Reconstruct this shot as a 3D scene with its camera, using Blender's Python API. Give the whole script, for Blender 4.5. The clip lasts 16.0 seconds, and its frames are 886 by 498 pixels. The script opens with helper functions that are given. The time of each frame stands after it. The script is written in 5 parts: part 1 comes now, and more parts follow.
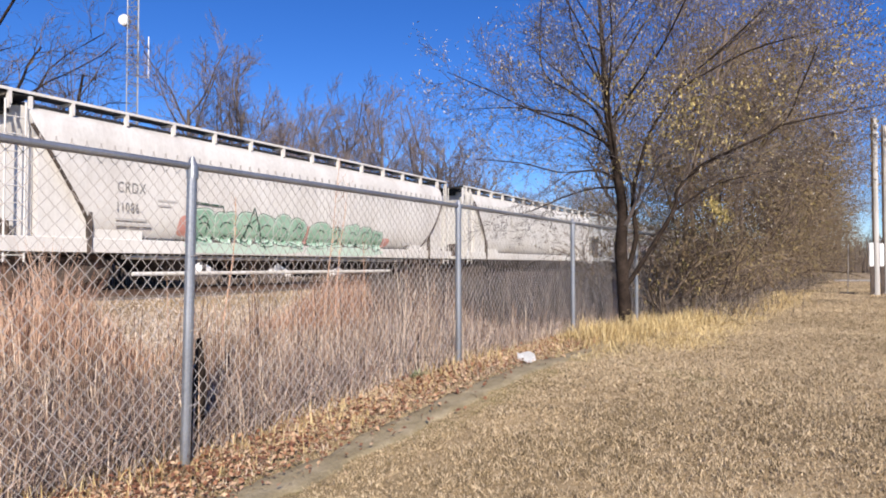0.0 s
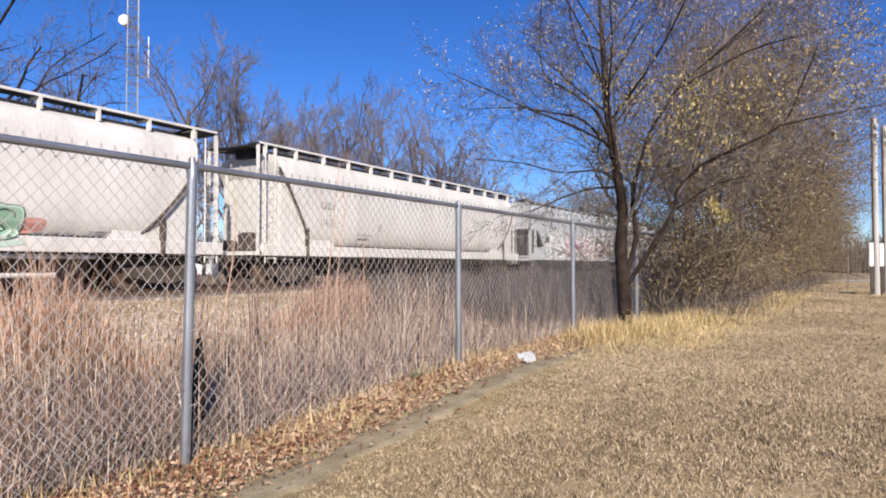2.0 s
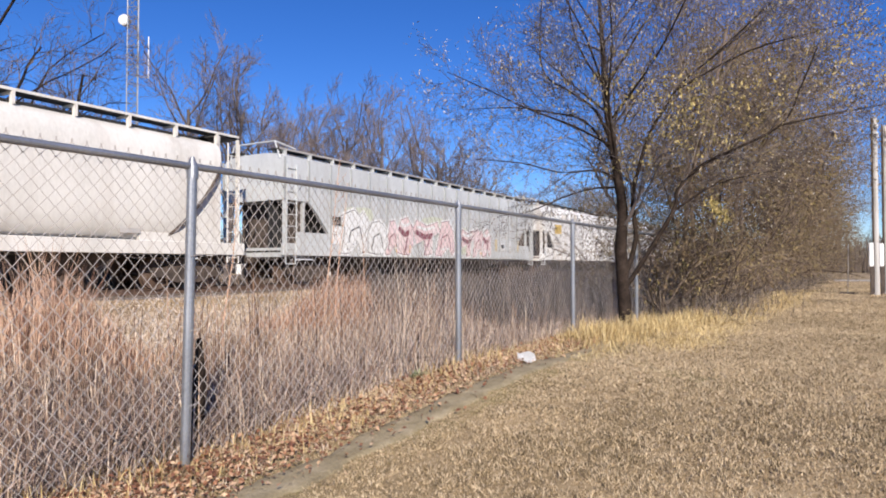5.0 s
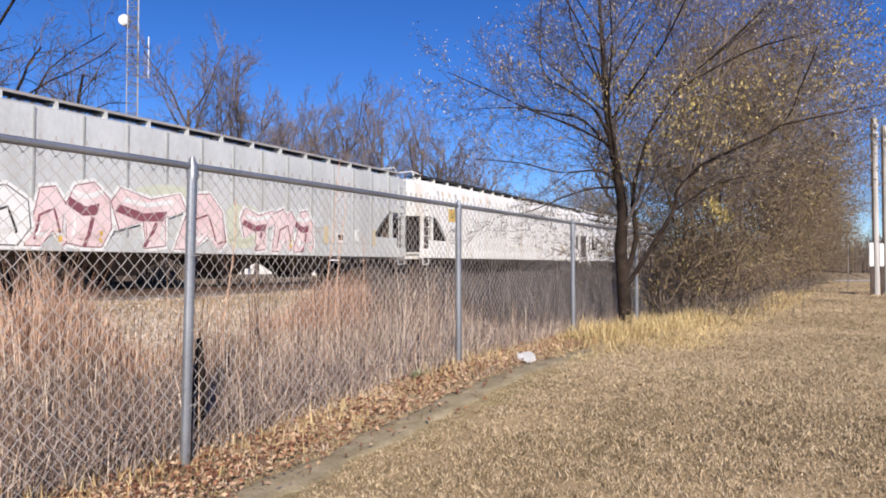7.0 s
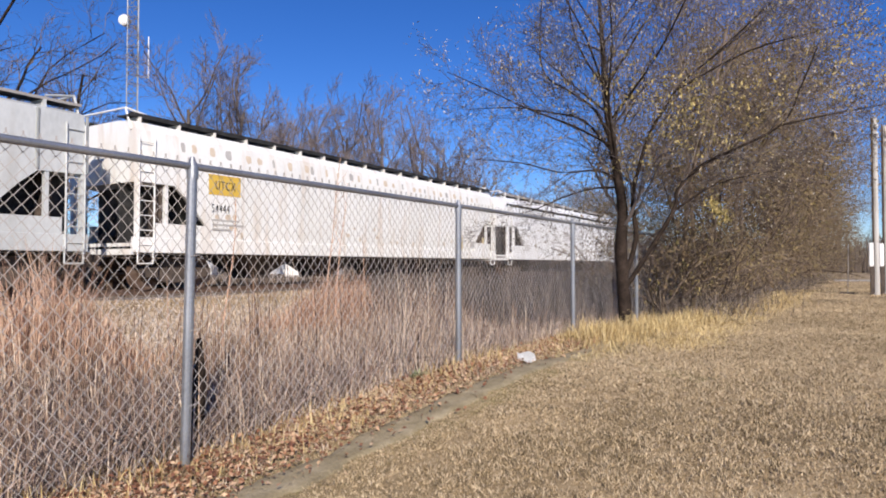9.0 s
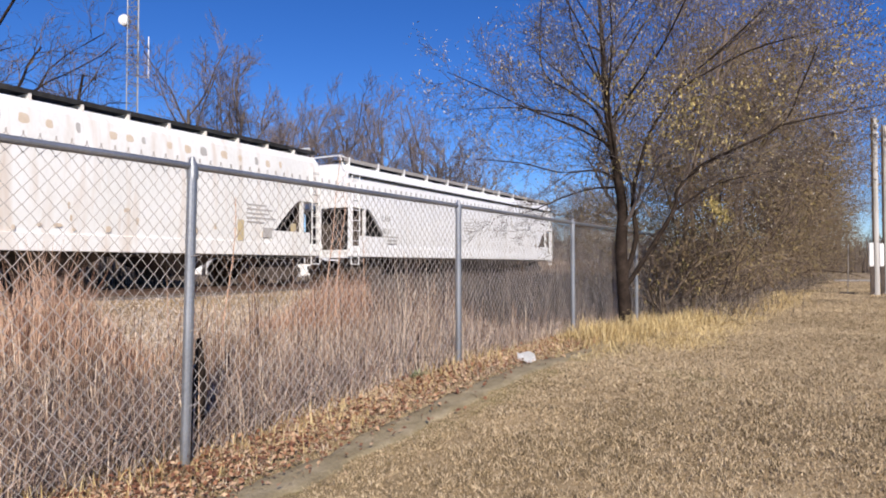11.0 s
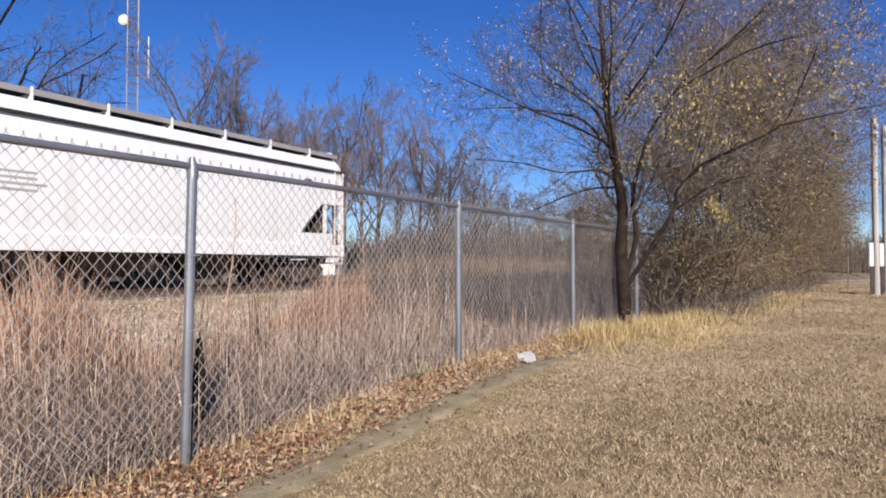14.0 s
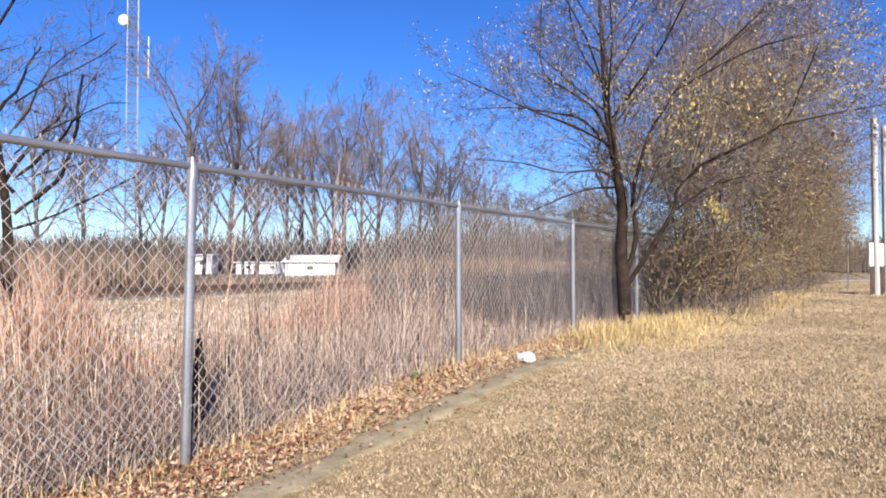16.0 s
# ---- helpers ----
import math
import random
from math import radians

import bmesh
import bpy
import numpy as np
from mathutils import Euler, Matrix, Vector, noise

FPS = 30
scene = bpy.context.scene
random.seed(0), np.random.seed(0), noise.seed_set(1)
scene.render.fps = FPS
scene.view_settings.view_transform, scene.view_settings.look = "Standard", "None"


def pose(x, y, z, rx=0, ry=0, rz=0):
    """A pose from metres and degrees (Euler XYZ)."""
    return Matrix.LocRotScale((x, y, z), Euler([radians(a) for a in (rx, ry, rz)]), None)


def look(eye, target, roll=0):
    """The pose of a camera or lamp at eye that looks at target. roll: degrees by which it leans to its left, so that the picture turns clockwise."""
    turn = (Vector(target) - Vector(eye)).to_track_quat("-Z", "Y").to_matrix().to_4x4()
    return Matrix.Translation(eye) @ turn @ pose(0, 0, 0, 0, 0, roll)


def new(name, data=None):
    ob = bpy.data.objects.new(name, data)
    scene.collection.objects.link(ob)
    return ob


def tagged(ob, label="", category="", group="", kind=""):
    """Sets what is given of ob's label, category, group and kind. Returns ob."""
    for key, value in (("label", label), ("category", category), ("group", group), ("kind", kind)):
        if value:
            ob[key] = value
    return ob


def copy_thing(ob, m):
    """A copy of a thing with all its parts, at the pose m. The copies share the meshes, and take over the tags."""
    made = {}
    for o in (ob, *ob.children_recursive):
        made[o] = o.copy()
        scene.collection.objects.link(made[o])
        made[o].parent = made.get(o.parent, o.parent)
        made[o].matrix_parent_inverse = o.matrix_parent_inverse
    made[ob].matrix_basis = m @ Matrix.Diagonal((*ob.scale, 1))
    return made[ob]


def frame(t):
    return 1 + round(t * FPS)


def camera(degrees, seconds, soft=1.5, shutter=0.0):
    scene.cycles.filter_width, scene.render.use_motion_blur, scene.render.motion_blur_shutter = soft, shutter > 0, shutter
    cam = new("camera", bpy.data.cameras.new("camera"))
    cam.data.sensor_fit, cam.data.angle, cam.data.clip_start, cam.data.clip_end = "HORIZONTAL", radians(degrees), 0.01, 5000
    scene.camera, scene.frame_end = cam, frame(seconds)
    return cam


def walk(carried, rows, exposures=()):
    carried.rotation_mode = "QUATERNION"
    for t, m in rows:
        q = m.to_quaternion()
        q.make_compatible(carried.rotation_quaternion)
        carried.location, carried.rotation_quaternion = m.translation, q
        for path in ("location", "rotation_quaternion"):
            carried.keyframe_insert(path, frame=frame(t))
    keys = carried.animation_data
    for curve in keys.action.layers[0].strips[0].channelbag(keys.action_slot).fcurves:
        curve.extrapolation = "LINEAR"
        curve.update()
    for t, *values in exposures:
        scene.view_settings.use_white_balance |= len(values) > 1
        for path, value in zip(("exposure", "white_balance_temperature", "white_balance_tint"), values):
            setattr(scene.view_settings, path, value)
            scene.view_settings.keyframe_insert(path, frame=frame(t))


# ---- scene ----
cam = camera(68.6, 16.0, soft=1.9)
EYE = 1.20
walk(cam, [(0.0, pose(0, 0, EYE, 91.44, 0, -59)), (16.0, pose(0, 0, EYE, 91.44, 0, -59))],
     exposures=[(0.0, 0.32, 6600, 12), (3.5, 0.26, 6600, 12), (7.0, 0.22, 6600, 12), (9.0, 0.13, 6600, 12), (13.0, 0.08, 6600, 12), (14.5, 0.06, 6600, 12), (15.5, 0.26, 6600, 12), (16.0, 0.66, 6600, 12)])

# ---- sky and sun ----
SUN_TURN, SUN_HEIGHT = -137.0, 29.0   # compass of the sun round z from +x, and its height, degrees
world = bpy.data.worlds.new("sky")
scene.world = world
world.use_nodes = True
wn = world.node_tree
sky = wn.nodes.new("ShaderNodeTexSky")
sky.sky_type = "NISHITA"
sky.sun_disc = False
sky.sun_elevation = radians(SUN_HEIGHT)
sky.sun_rotation = radians(90 - SUN_TURN)
sky.air_density, sky.dust_density, sky.ozone_density = 1.0, 0.0, 6.0
sky.altitude = 1200
deep = wn.nodes.new("ShaderNodeHueSaturation")
deep.inputs["Saturation"].default_value = 1.2
deep.inputs["Hue"].default_value = 0.514
wn.links.new(sky.outputs[0], deep.inputs["Color"])
wn.links.new(deep.outputs[0], wn.nodes["Background"].inputs[0])
wn.nodes["Background"].inputs[1].default_value = 0.12
sun = new("sun", bpy.data.lights.new("sun", "SUN"))
sun.data.energy, sun.data.angle, sun.data.color = 5.4, radians(0.5), (1.0, 0.93, 0.83)
_a, _h = radians(SUN_TURN), radians(SUN_HEIGHT)
sun.matrix_world = look((60 * math.cos(_a) * math.cos(_h), 60 * math.sin(_a) * math.cos(_h), 60 * math.sin(_h)), (0, 0, 0))


# ---- materials ----
def mat(name, colours, rough=0.8, metal=0.0, scale=3.0, fine=40.0, bump=0.2, stretch=(1, 1, 1), island=False, each=False, stain=None, stain_amount=0.5):
    """A surface whose colour wanders between the given colours by a coarse and a fine noise; island and each vary piece by piece."""
    m = bpy.data.materials.new(name)
    m.use_nodes = True
    n, l = m.node_tree.nodes, m.node_tree.links
    b = n["Principled BSDF"]
    b.inputs["Roughness"].default_value, b.inputs["Metallic"].default_value = rough, metal
    co = n.new("ShaderNodeTexCoord")
    mp = n.new("ShaderNodeMapping")
    mp.inputs["Scale"].default_value = stretch
    l.new(co.outputs["Object"], mp.inputs[0])
    t1, t2 = n.new("ShaderNodeTexNoise"), n.new("ShaderNodeTexNoise")
    t1.inputs["Scale"].default_value, t2.inputs["Scale"].default_value = scale, fine
    t1.inputs["Detail"].default_value, t2.inputs["Detail"].default_value = 5, 3
    l.new(mp.outputs[0], t1.inputs[0]), l.new(mp.outputs[0], t2.inputs[0])
    mix = n.new("ShaderNodeMath")
    mix.operation = "MULTIPLY_ADD"
    l.new(t2.outputs[0], mix.inputs[0])
    mix.inputs[1].default_value = 0.45
    sub = n.new("ShaderNodeMath")
    sub.operation = "MULTIPLY_ADD"
    l.new(t1.outputs[0], sub.inputs[0])
    sub.inputs[1].default_value, sub.inputs[2].default_value = 0.9, -0.17
    l.new(sub.outputs[0], mix.inputs[2])
    out = mix.outputs[0]
    if island or each:
        src = n.new("ShaderNodeNewGeometry").outputs["Random Per Island"] if island else n.new("ShaderNodeObjectInfo").outputs["Random"]
        add = n.new("ShaderNodeMath")
        add.operation = "MULTIPLY_ADD"
        l.new(src, add.inputs[0])
        add.inputs[1].default_value = 0.7
        half = n.new("ShaderNodeMath")
        half.operation = "MULTIPLY_ADD"
        l.new(out, half.inputs[0])
        half.inputs[1].default_value, half.inputs[2].default_value = 0.6, -0.15
        l.new(half.outputs[0], add.inputs[2])
        out = add.outputs[0]
    ramp = n.new("ShaderNodeValToRGB")
    e = ramp.color_ramp.elements
    while len(e) < len(colours):
        e.new(0.5)
    for i, c in enumerate(colours):
        e[i].position = 0.25 + 0.5 * i / max(1, len(colours) - 1)
        e[i].color = (*c, 1)
    l.new(out, ramp.inputs[0])
    colour = ramp.outputs[0]
    if stain:
        t3 = n.new("ShaderNodeTexNoise")
        t3.inputs["Scale"].default_value, t3.inputs["Detail"].default_value = scale * 2.3, 8
        mp2 = n.new("ShaderNodeMapping")
        mp2.inputs["Scale"].default_value = (stretch[0] * 1.6, stretch[1], stretch[2] * 0.35)
        l.new(co.outputs["Object"], mp2.inputs[0]), l.new(mp2.outputs[0], t3.inputs[0])
        r3 = n.new("ShaderNodeValToRGB")
        r3.color_ramp.elements[0].position, r3.color_ramp.elements[1].position = 0.52, 0.78
        r3.color_ramp.elements[1].color = (stain_amount, stain_amount, stain_amount, 1)
        l.new(t3.outputs[0], r3.inputs[0])
        mx = n.new("ShaderNodeMix")
        mx.data_type = "RGBA"
        l.new(r3.outputs[0], mx.inputs[0]), l.new(colour, mx.inputs[6])
        mx.inputs[7].default_value = (*stain, 1)
        colour = mx.outputs[2]
    l.new(colour, b.inputs["Base Color"])
    if bump:
        bp = n.new("ShaderNodeBump")
        bp.inputs["Strength"].default_value, bp.inputs["Distance"].default_value = bump, 0.01
        l.new(t2.outputs[0], bp.inputs["Height"]), l.new(bp.outputs[0], b.inputs["Normal"])
    return m


LAWN = mat("lawn_soil", [(0.15, 0.11, 0.05), (0.34, 0.245, 0.13), (0.47, 0.35, 0.20)], 1, 0, 0.5, 26, 1.0)
STRAW = mat("straw", [(0.12, 0.085, 0.045), (0.38, 0.285, 0.165), (0.70, 0.555, 0.37)], 0.9, 0, 0.5, 9, 0, island=True)
GREEN = mat("green_grass", [(0.11, 0.115, 0.045), (0.22, 0.21, 0.09), (0.36, 0.32, 0.165)], 0.9, 0, 0.5, 9, 0, island=True)
PALE = mat("pale_straw", [(0.35, 0.26, 0.18), (0.53, 0.42, 0.315), (0.68, 0.56, 0.44)], 0.9, 0, 0.5, 9, 0, island=True)
GOLD = mat("golden_grass", [(0.30, 0.20, 0.08), (0.56, 0.41, 0.18), (0.74, 0.59, 0.32)], 0.9, 0, 0.5, 9, 0, island=True)
WEED = mat("dry_weeds", [(0.16, 0.105, 0.075), (0.50, 0.36, 0.26), (0.76, 0.61, 0.47)], 0.9, 0, 0.4, 9, 0, island=True)
FARWEED = mat("far_brush", [(0.08, 0.055, 0.038), (0.22, 0.155, 0.11), (0.36, 0.27, 0.20)], 0.9, 0, 0.4, 9, 0, island=True)
BRAMBLE = mat("brown_bramble", [(0.12, 0.085, 0.07), (0.27, 0.195, 0.16), (0.45, 0.34, 0.28)], 0.95, 0, 0.4, 9, 0, island=True)
OLIVE = mat("trodden_grass", [(0.13, 0.11, 0.045), (0.29, 0.24, 0.115), (0.48, 0.39, 0.23)], 0.95, 0, 0.5, 9, 0, island=True)
SOIL = mat("trodden_soil", [(0.20, 0.155, 0.085), (0.31, 0.25, 0.145), (0.43, 0.35, 0.225)], 1, 0, 6, 60, 1.0)
STALK = mat("brown_stalks", [(0.13, 0.075, 0.05), (0.24, 0.15, 0.10), (0.36, 0.24, 0.17)], 0.95, 0, 0.4, 9, 0, island=True)
# Grey-brown brush, its colour lowered to carry the shade near the trees.
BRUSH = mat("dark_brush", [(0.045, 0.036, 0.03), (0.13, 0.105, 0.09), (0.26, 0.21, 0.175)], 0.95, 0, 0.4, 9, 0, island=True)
RUSTY = mat("rust_red_weeds", [(0.18, 0.085, 0.05), (0.46, 0.275, 0.185), (0.66, 0.46, 0.335)], 0.9, 0, 0.5, 9, 0, island=True)
GREYWEED = mat("grey_weeds", [(0.16, 0.115, 0.095), (0.46, 0.35, 0.29), (0.74, 0.60, 0.50)], 0.9, 0, 0.5, 9, 0, island=True)
LITTER = mat("fallen_leaves", [(0.15, 0.06, 0.033), (0.33, 0.155, 0.08), (0.56, 0.39, 0.25)], 0.8, 0, 1, 20, 0, island=True)
BALLAST = mat("ballast", [(0.10, 0.085, 0.08), (0.22, 0.19, 0.17), (0.34, 0.30, 0.27)], 1, 0, 1.2, 25, 1.0)
GALV = mat("galvanised_steel", [(0.25, 0.26, 0.28), (0.35, 0.36, 0.38), (0.45, 0.46, 0.48)], 0.42, 0.75, 2, 60, 0.1)
WIRE = mat("fence_wire", [(0.34, 0.305, 0.275), (0.44, 0.395, 0.36), (0.54, 0.49, 0.45)], 0.6, 0.15, 3, 60, 0)
BARK = mat("bark", [(0.014, 0.010, 0.008), (0.032, 0.023, 0.018), (0.065, 0.047, 0.037)], 0.95, 0, 6, 40, 0.8)
BARK.node_tree.nodes["Principled BSDF"].inputs["Specular IOR Level"].default_value = 0.1
TWIG = mat("twigs", [(0.07, 0.048, 0.036), (0.145, 0.105, 0.08), (0.23, 0.175, 0.13)], 0.95, 0, 3, 20, 0, island=True)
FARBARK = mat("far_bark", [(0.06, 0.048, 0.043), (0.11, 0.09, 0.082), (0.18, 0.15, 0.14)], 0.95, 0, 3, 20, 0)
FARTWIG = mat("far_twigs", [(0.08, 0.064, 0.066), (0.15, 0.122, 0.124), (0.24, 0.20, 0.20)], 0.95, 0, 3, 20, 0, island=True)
CROWNTWIG = mat("crown_twigs", [(0.04, 0.03, 0.027), (0.085, 0.067, 0.06), (0.16, 0.13, 0.115)], 0.95, 0, 3, 20, 0, island=True)
LEAF = mat("autumn_leaves", [(0.20, 0.16, 0.05), (0.38, 0.30, 0.10), (0.55, 0.42, 0.16)], 0.7, 0, 0.6, 9, 0, island=True)
HEDGELEAF = mat("olive_leaves", [(0.11, 0.09, 0.03), (0.22, 0.175, 0.06), (0.36, 0.28, 0.10)], 0.7, 0, 0.6, 9, 0, island=True)
PALELEAF = mat("pale_dry_leaves", [(0.20, 0.165, 0.12), (0.38, 0.33, 0.26), (0.55, 0.49, 0.40)], 0.75, 0, 0.6, 9, 0, island=True)
BROWNLEAF = mat("brown_leaves", [(0.09, 0.06, 0.033), (0.18, 0.125, 0.068), (0.29, 0.21, 0.115)], 0.8, 0, 0.6, 9, 0, island=True)
PAINT_WARM = mat("warm_white_car_paint", [(0.52, 0.49, 0.45), (0.64, 0.61, 0.57), (0.72, 0.70, 0.66)], 0.55, 0, 0.7, 14, 0.05, (1, 1, 0.5), stain=(0.36, 0.30, 0.26), stain_amount=0.35)
PAINT_CREAM = mat("cream_car_paint", [(0.54, 0.52, 0.475), (0.66, 0.635, 0.59), (0.74, 0.715, 0.67)], 0.55, 0, 0.7, 14, 0.05, (1, 1, 0.5), stain=(0.34, 0.27, 0.21), stain_amount=0.35)
PAINT_GREY = mat("grey_car_paint", [(0.44, 0.455, 0.45), (0.54, 0.555, 0.55), (0.62, 0.635, 0.63)], 0.5, 0.1, 0.7, 14, 0.05, (1, 1, 0.5), stain=(0.30, 0.27, 0.22), stain_amount=0.35)
PAINT_WHITE = mat("rust_stained_white_car_paint", [(0.70, 0.69, 0.66), (0.79, 0.785, 0.76), (0.84, 0.835, 0.82)], 0.5, 0, 0.8, 14, 0.05, (1, 1, 0.5), stain=(0.50, 0.34, 0.20), stain_amount=0.6)
PAINT_CLEAN = mat("clean_white_car_paint", [(0.78, 0.785, 0.79), (0.83, 0.835, 0.84), (0.86, 0.865, 0.865)], 0.4, 0, 0.8, 14, 0.03, (1, 1, 0.5), stain=(0.55, 0.50, 0.45), stain_amount=0.35)
# Undergear colour; on the open ends' bulkheads it stands for shade.
DARK = mat("dark_undergear_and_shade", [(0.03, 0.023, 0.019), (0.07, 0.052, 0.042), (0.13, 0.095, 0.072)], 0.85, 0, 5, 40, 0.3)
# Roof grating; its near-black also stands for shade inside the car ends.
GRATING_AND_SHADE = mat("dark_grating_and_shade", [(0.012, 0.012, 0.012), (0.028, 0.027, 0.026), (0.055, 0.052, 0.05)], 0.7, 0.3, 5, 60, 0.3)
BLACK = mat("black_paint", [(0.02, 0.02, 0.02), (0.035, 0.035, 0.035)], 0.7, 0, 3, 30, 0)
RAILSTEEL = mat("rail_steel", [(0.10, 0.06, 0.04), (0.17, 0.11, 0.08), (0.26, 0.19, 0.15)], 0.6, 0.5, 4, 40, 0.2)
WOOD = mat("weathered_wood", [(0.07, 0.055, 0.045), (0.14, 0.11, 0.09), (0.22, 0.18, 0.15)], 0.95, 0, 2, 30, 0.6, (4, 4, 0.4))
PALEGREEN = mat("green_spray_paint", [(0.20, 0.34, 0.24), (0.29, 0.45, 0.33), (0.40, 0.55, 0.43)], 0.6, 0, 1.5, 20, 0)
MINT = mat("mint_spray_paint", [(0.42, 0.55, 0.45), (0.52, 0.63, 0.53)], 0.6, 0, 2, 20, 0)
DEEPGREEN = mat("dark_green_spray_paint", [(0.03, 0.07, 0.05), (0.06, 0.11, 0.08)], 0.6, 0, 2, 20, 0)
REDSPRAY = mat("red_spray_paint", [(0.50, 0.20, 0.16), (0.58, 0.33, 0.28)], 0.6, 0, 2, 20, 0)
PINK = mat("pink_spray_paint", [(0.62, 0.44, 0.44), (0.72, 0.56, 0.56), (0.75, 0.66, 0.65)], 0.6, 0, 1.2, 20, 0)
MAROON = mat("maroon_spray_paint", [(0.16, 0.05, 0.07), (0.26, 0.09, 0.11)], 0.6, 0, 2, 20, 0)
SPRAYWHITE = mat("white_spray_paint", [(0.66, 0.66, 0.65), (0.78, 0.78, 0.77)], 0.6, 0, 2, 20, 0)
LIME = mat("faded_yellow_spray_paint", [(0.50, 0.53, 0.44), (0.58, 0.60, 0.46)], 0.6, 0, 2, 20, 0)
YELLOW = mat("yellow_panel_paint", [(0.62, 0.40, 0.06), (0.70, 0.47, 0.09)], 0.5, 0, 2, 20, 0)
FADEDYELLOW = mat("faded_yellow_paint", [(0.50, 0.40, 0.22), (0.60, 0.50, 0.32)], 0.6, 0, 2, 20, 0)
# Car grey made darker, to draw the shadow line along each rib.
RIBGREY = mat("shaded_rib_paint", [(0.27, 0.28, 0.275), (0.36, 0.37, 0.365)], 0.6, 0.1, 2, 20, 0.05)
INK = mat("worn_stencil_ink", [(0.10, 0.10, 0.10), (0.22, 0.21, 0.20), (0.40, 0.38, 0.36)], 0.7, 0, 6, 40, 0)
FADED = mat("faded_stencil", [(0.38, 0.36, 0.34), (0.48, 0.46, 0.44)], 0.6, 0, 3, 30, 0)
SIDING = mat("white_siding", [(0.70, 0.69, 0.67), (0.78, 0.77, 0.75)], 0.6, 0, 1, 10, 0)
SHINGLE = mat("grey_shingles", [(0.26, 0.24, 0.23), (0.36, 0.34, 0.32)], 0.9, 0, 2, 20, 0)
PANE = mat("dark_window_glass", [(0.05, 0.05, 0.05), (0.08, 0.08, 0.08)], 0.5, 0, 1, 10, 0)
ORANGE = mat("orange_paint", [(0.45, 0.15, 0.05), (0.55, 0.20, 0.07)], 0.6, 0, 1, 10, 0)
RUST = mat("rust_scale", [(0.54, 0.43, 0.32), (0.64, 0.55, 0.45)], 0.85, 0, 6, 40, 0.2)
GRAVEL = mat("pale_gravel", [(0.36, 0.32, 0.27), (0.46, 0.42, 0.36), (0.55, 0.50, 0.44)], 1, 0, 1, 30, 0.4)
SAGE = mat("sage_leaves", [(0.22, 0.24, 0.12), (0.38, 0.39, 0.24)], 0.8, 0, 2, 20, 0, island=True)
POLEWOOD = mat("grey_pole_wood", [(0.34, 0.32, 0.30), (0.47, 0.45, 0.43), (0.58, 0.56, 0.54)], 0.95, 0, 2, 30, 0.6, (4, 4, 0.4))
WHITE = mat("white_plastic", [(0.74, 0.74, 0.73), (0.82, 0.82, 0.81)], 0.5, 0, 3, 30, 0.05)
TOWERSTEEL = mat("tower_steel", [(0.24, 0.25, 0.27), (0.34, 0.35, 0.37)], 0.5, 0.5, 2, 30, 0)


# ---- builders ----
def mesh_from(name, verts, faces, material, smooth=False):
    me = bpy.data.meshes.new(name)
    me.from_pydata(verts, [], faces)
    me.materials.append(material)
    if smooth:
        me.polygons.foreach_set("use_smooth", [True] * len(me.polygons))
    me.update()
    return me


def part(name, source, material, parent, label="", at=None, smooth=False):
    """One mesh object under a thing or a part, from a bmesh or a mesh."""
    if isinstance(source, bmesh.types.BMesh):
        me = bpy.data.meshes.new(name)
        bmesh.ops.recalc_face_normals(source, faces=source.faces)
        source.to_mesh(me)
        source.free()
        me.materials.append(material)
        if smooth:
            me.polygons.foreach_set("use_smooth", [True] * len(me.polygons))
            me.set_sharp_from_angle(angle=radians(32))
    else:
        me = source
    ob = new(name, me)
    ob.parent = parent
    if at is not None:
        ob.matrix_basis = at
    return tagged(ob, label)


def box(bm, x0, x1, y0, y1, z0, z1, bevel=0.0, m=None):
    r = bmesh.ops.create_cube(bm, size=1, matrix=Matrix.Translation(((x0 + x1) / 2, (y0 + y1) / 2, (z0 + z1) / 2)) @ Matrix.Diagonal((abs(x1 - x0), abs(y1 - y0), abs(z1 - z0), 1)))
    vs = r["verts"]
    if bevel:
        es = list({e for v in vs for e in v.link_edges})
        g = bmesh.ops.bevel(bm, geom=es, offset=bevel, segments=1, affect="EDGES")
        vs = list({v for f in g["faces"] for v in f.verts} | {v for v in vs if v.is_valid})
    if m is not None:
        bmesh.ops.transform(bm, matrix=m, verts=vs)
    return vs


def rod(bm, a, b, r, sides=8, r2=None):
    a, b = Vector(a), Vector(b)
    d = b - a
    bmesh.ops.create_cone(bm, cap_ends=True, segments=sides, radius1=r, radius2=r if r2 is None else r2, depth=d.length,
                          matrix=Matrix.Translation((a + b) / 2) @ d.to_track_quat("Z", "Y").to_matrix().to_4x4())


def boxes(*dims, bevel=0.0):
    bm = bmesh.new()
    for d in dims:
        box(bm, *d, bevel=bevel)
    return bm


def rods(*dims, sides=8):
    bm = bmesh.new()
    for a, b, r in dims:
        rod(bm, a, b, r, sides)
    return bm


def loft(bm, rings, caps=True, paired=False):
    """Skins a row of rings of equally many points; paired caps join the two halves of a mirrored ring."""
    rows = [[bm.verts.new(p) for p in ring] for ring in rings]
    k = len(rows[0])
    for r0, r1 in zip(rows, rows[1:]):
        for i in range(k):
            bm.faces.new((r0[i], r0[(i + 1) % k], r1[(i + 1) % k], r1[i]))
    if paired:
        for r in (rows[0], rows[-1]):
            for i in range(k // 2 - 1):
                bm.faces.new((r[i], r[i + 1], r[k - 2 - i], r[k - 1 - i]))
    elif caps:
        bm.faces.new(rows[0][::-1])
        bm.faces.new(rows[-1])


def step(a, b, x):
    t = min(1.0, max(0.0, (x - a) / (b - a)))
    return t * t * (3 - 2 * t)


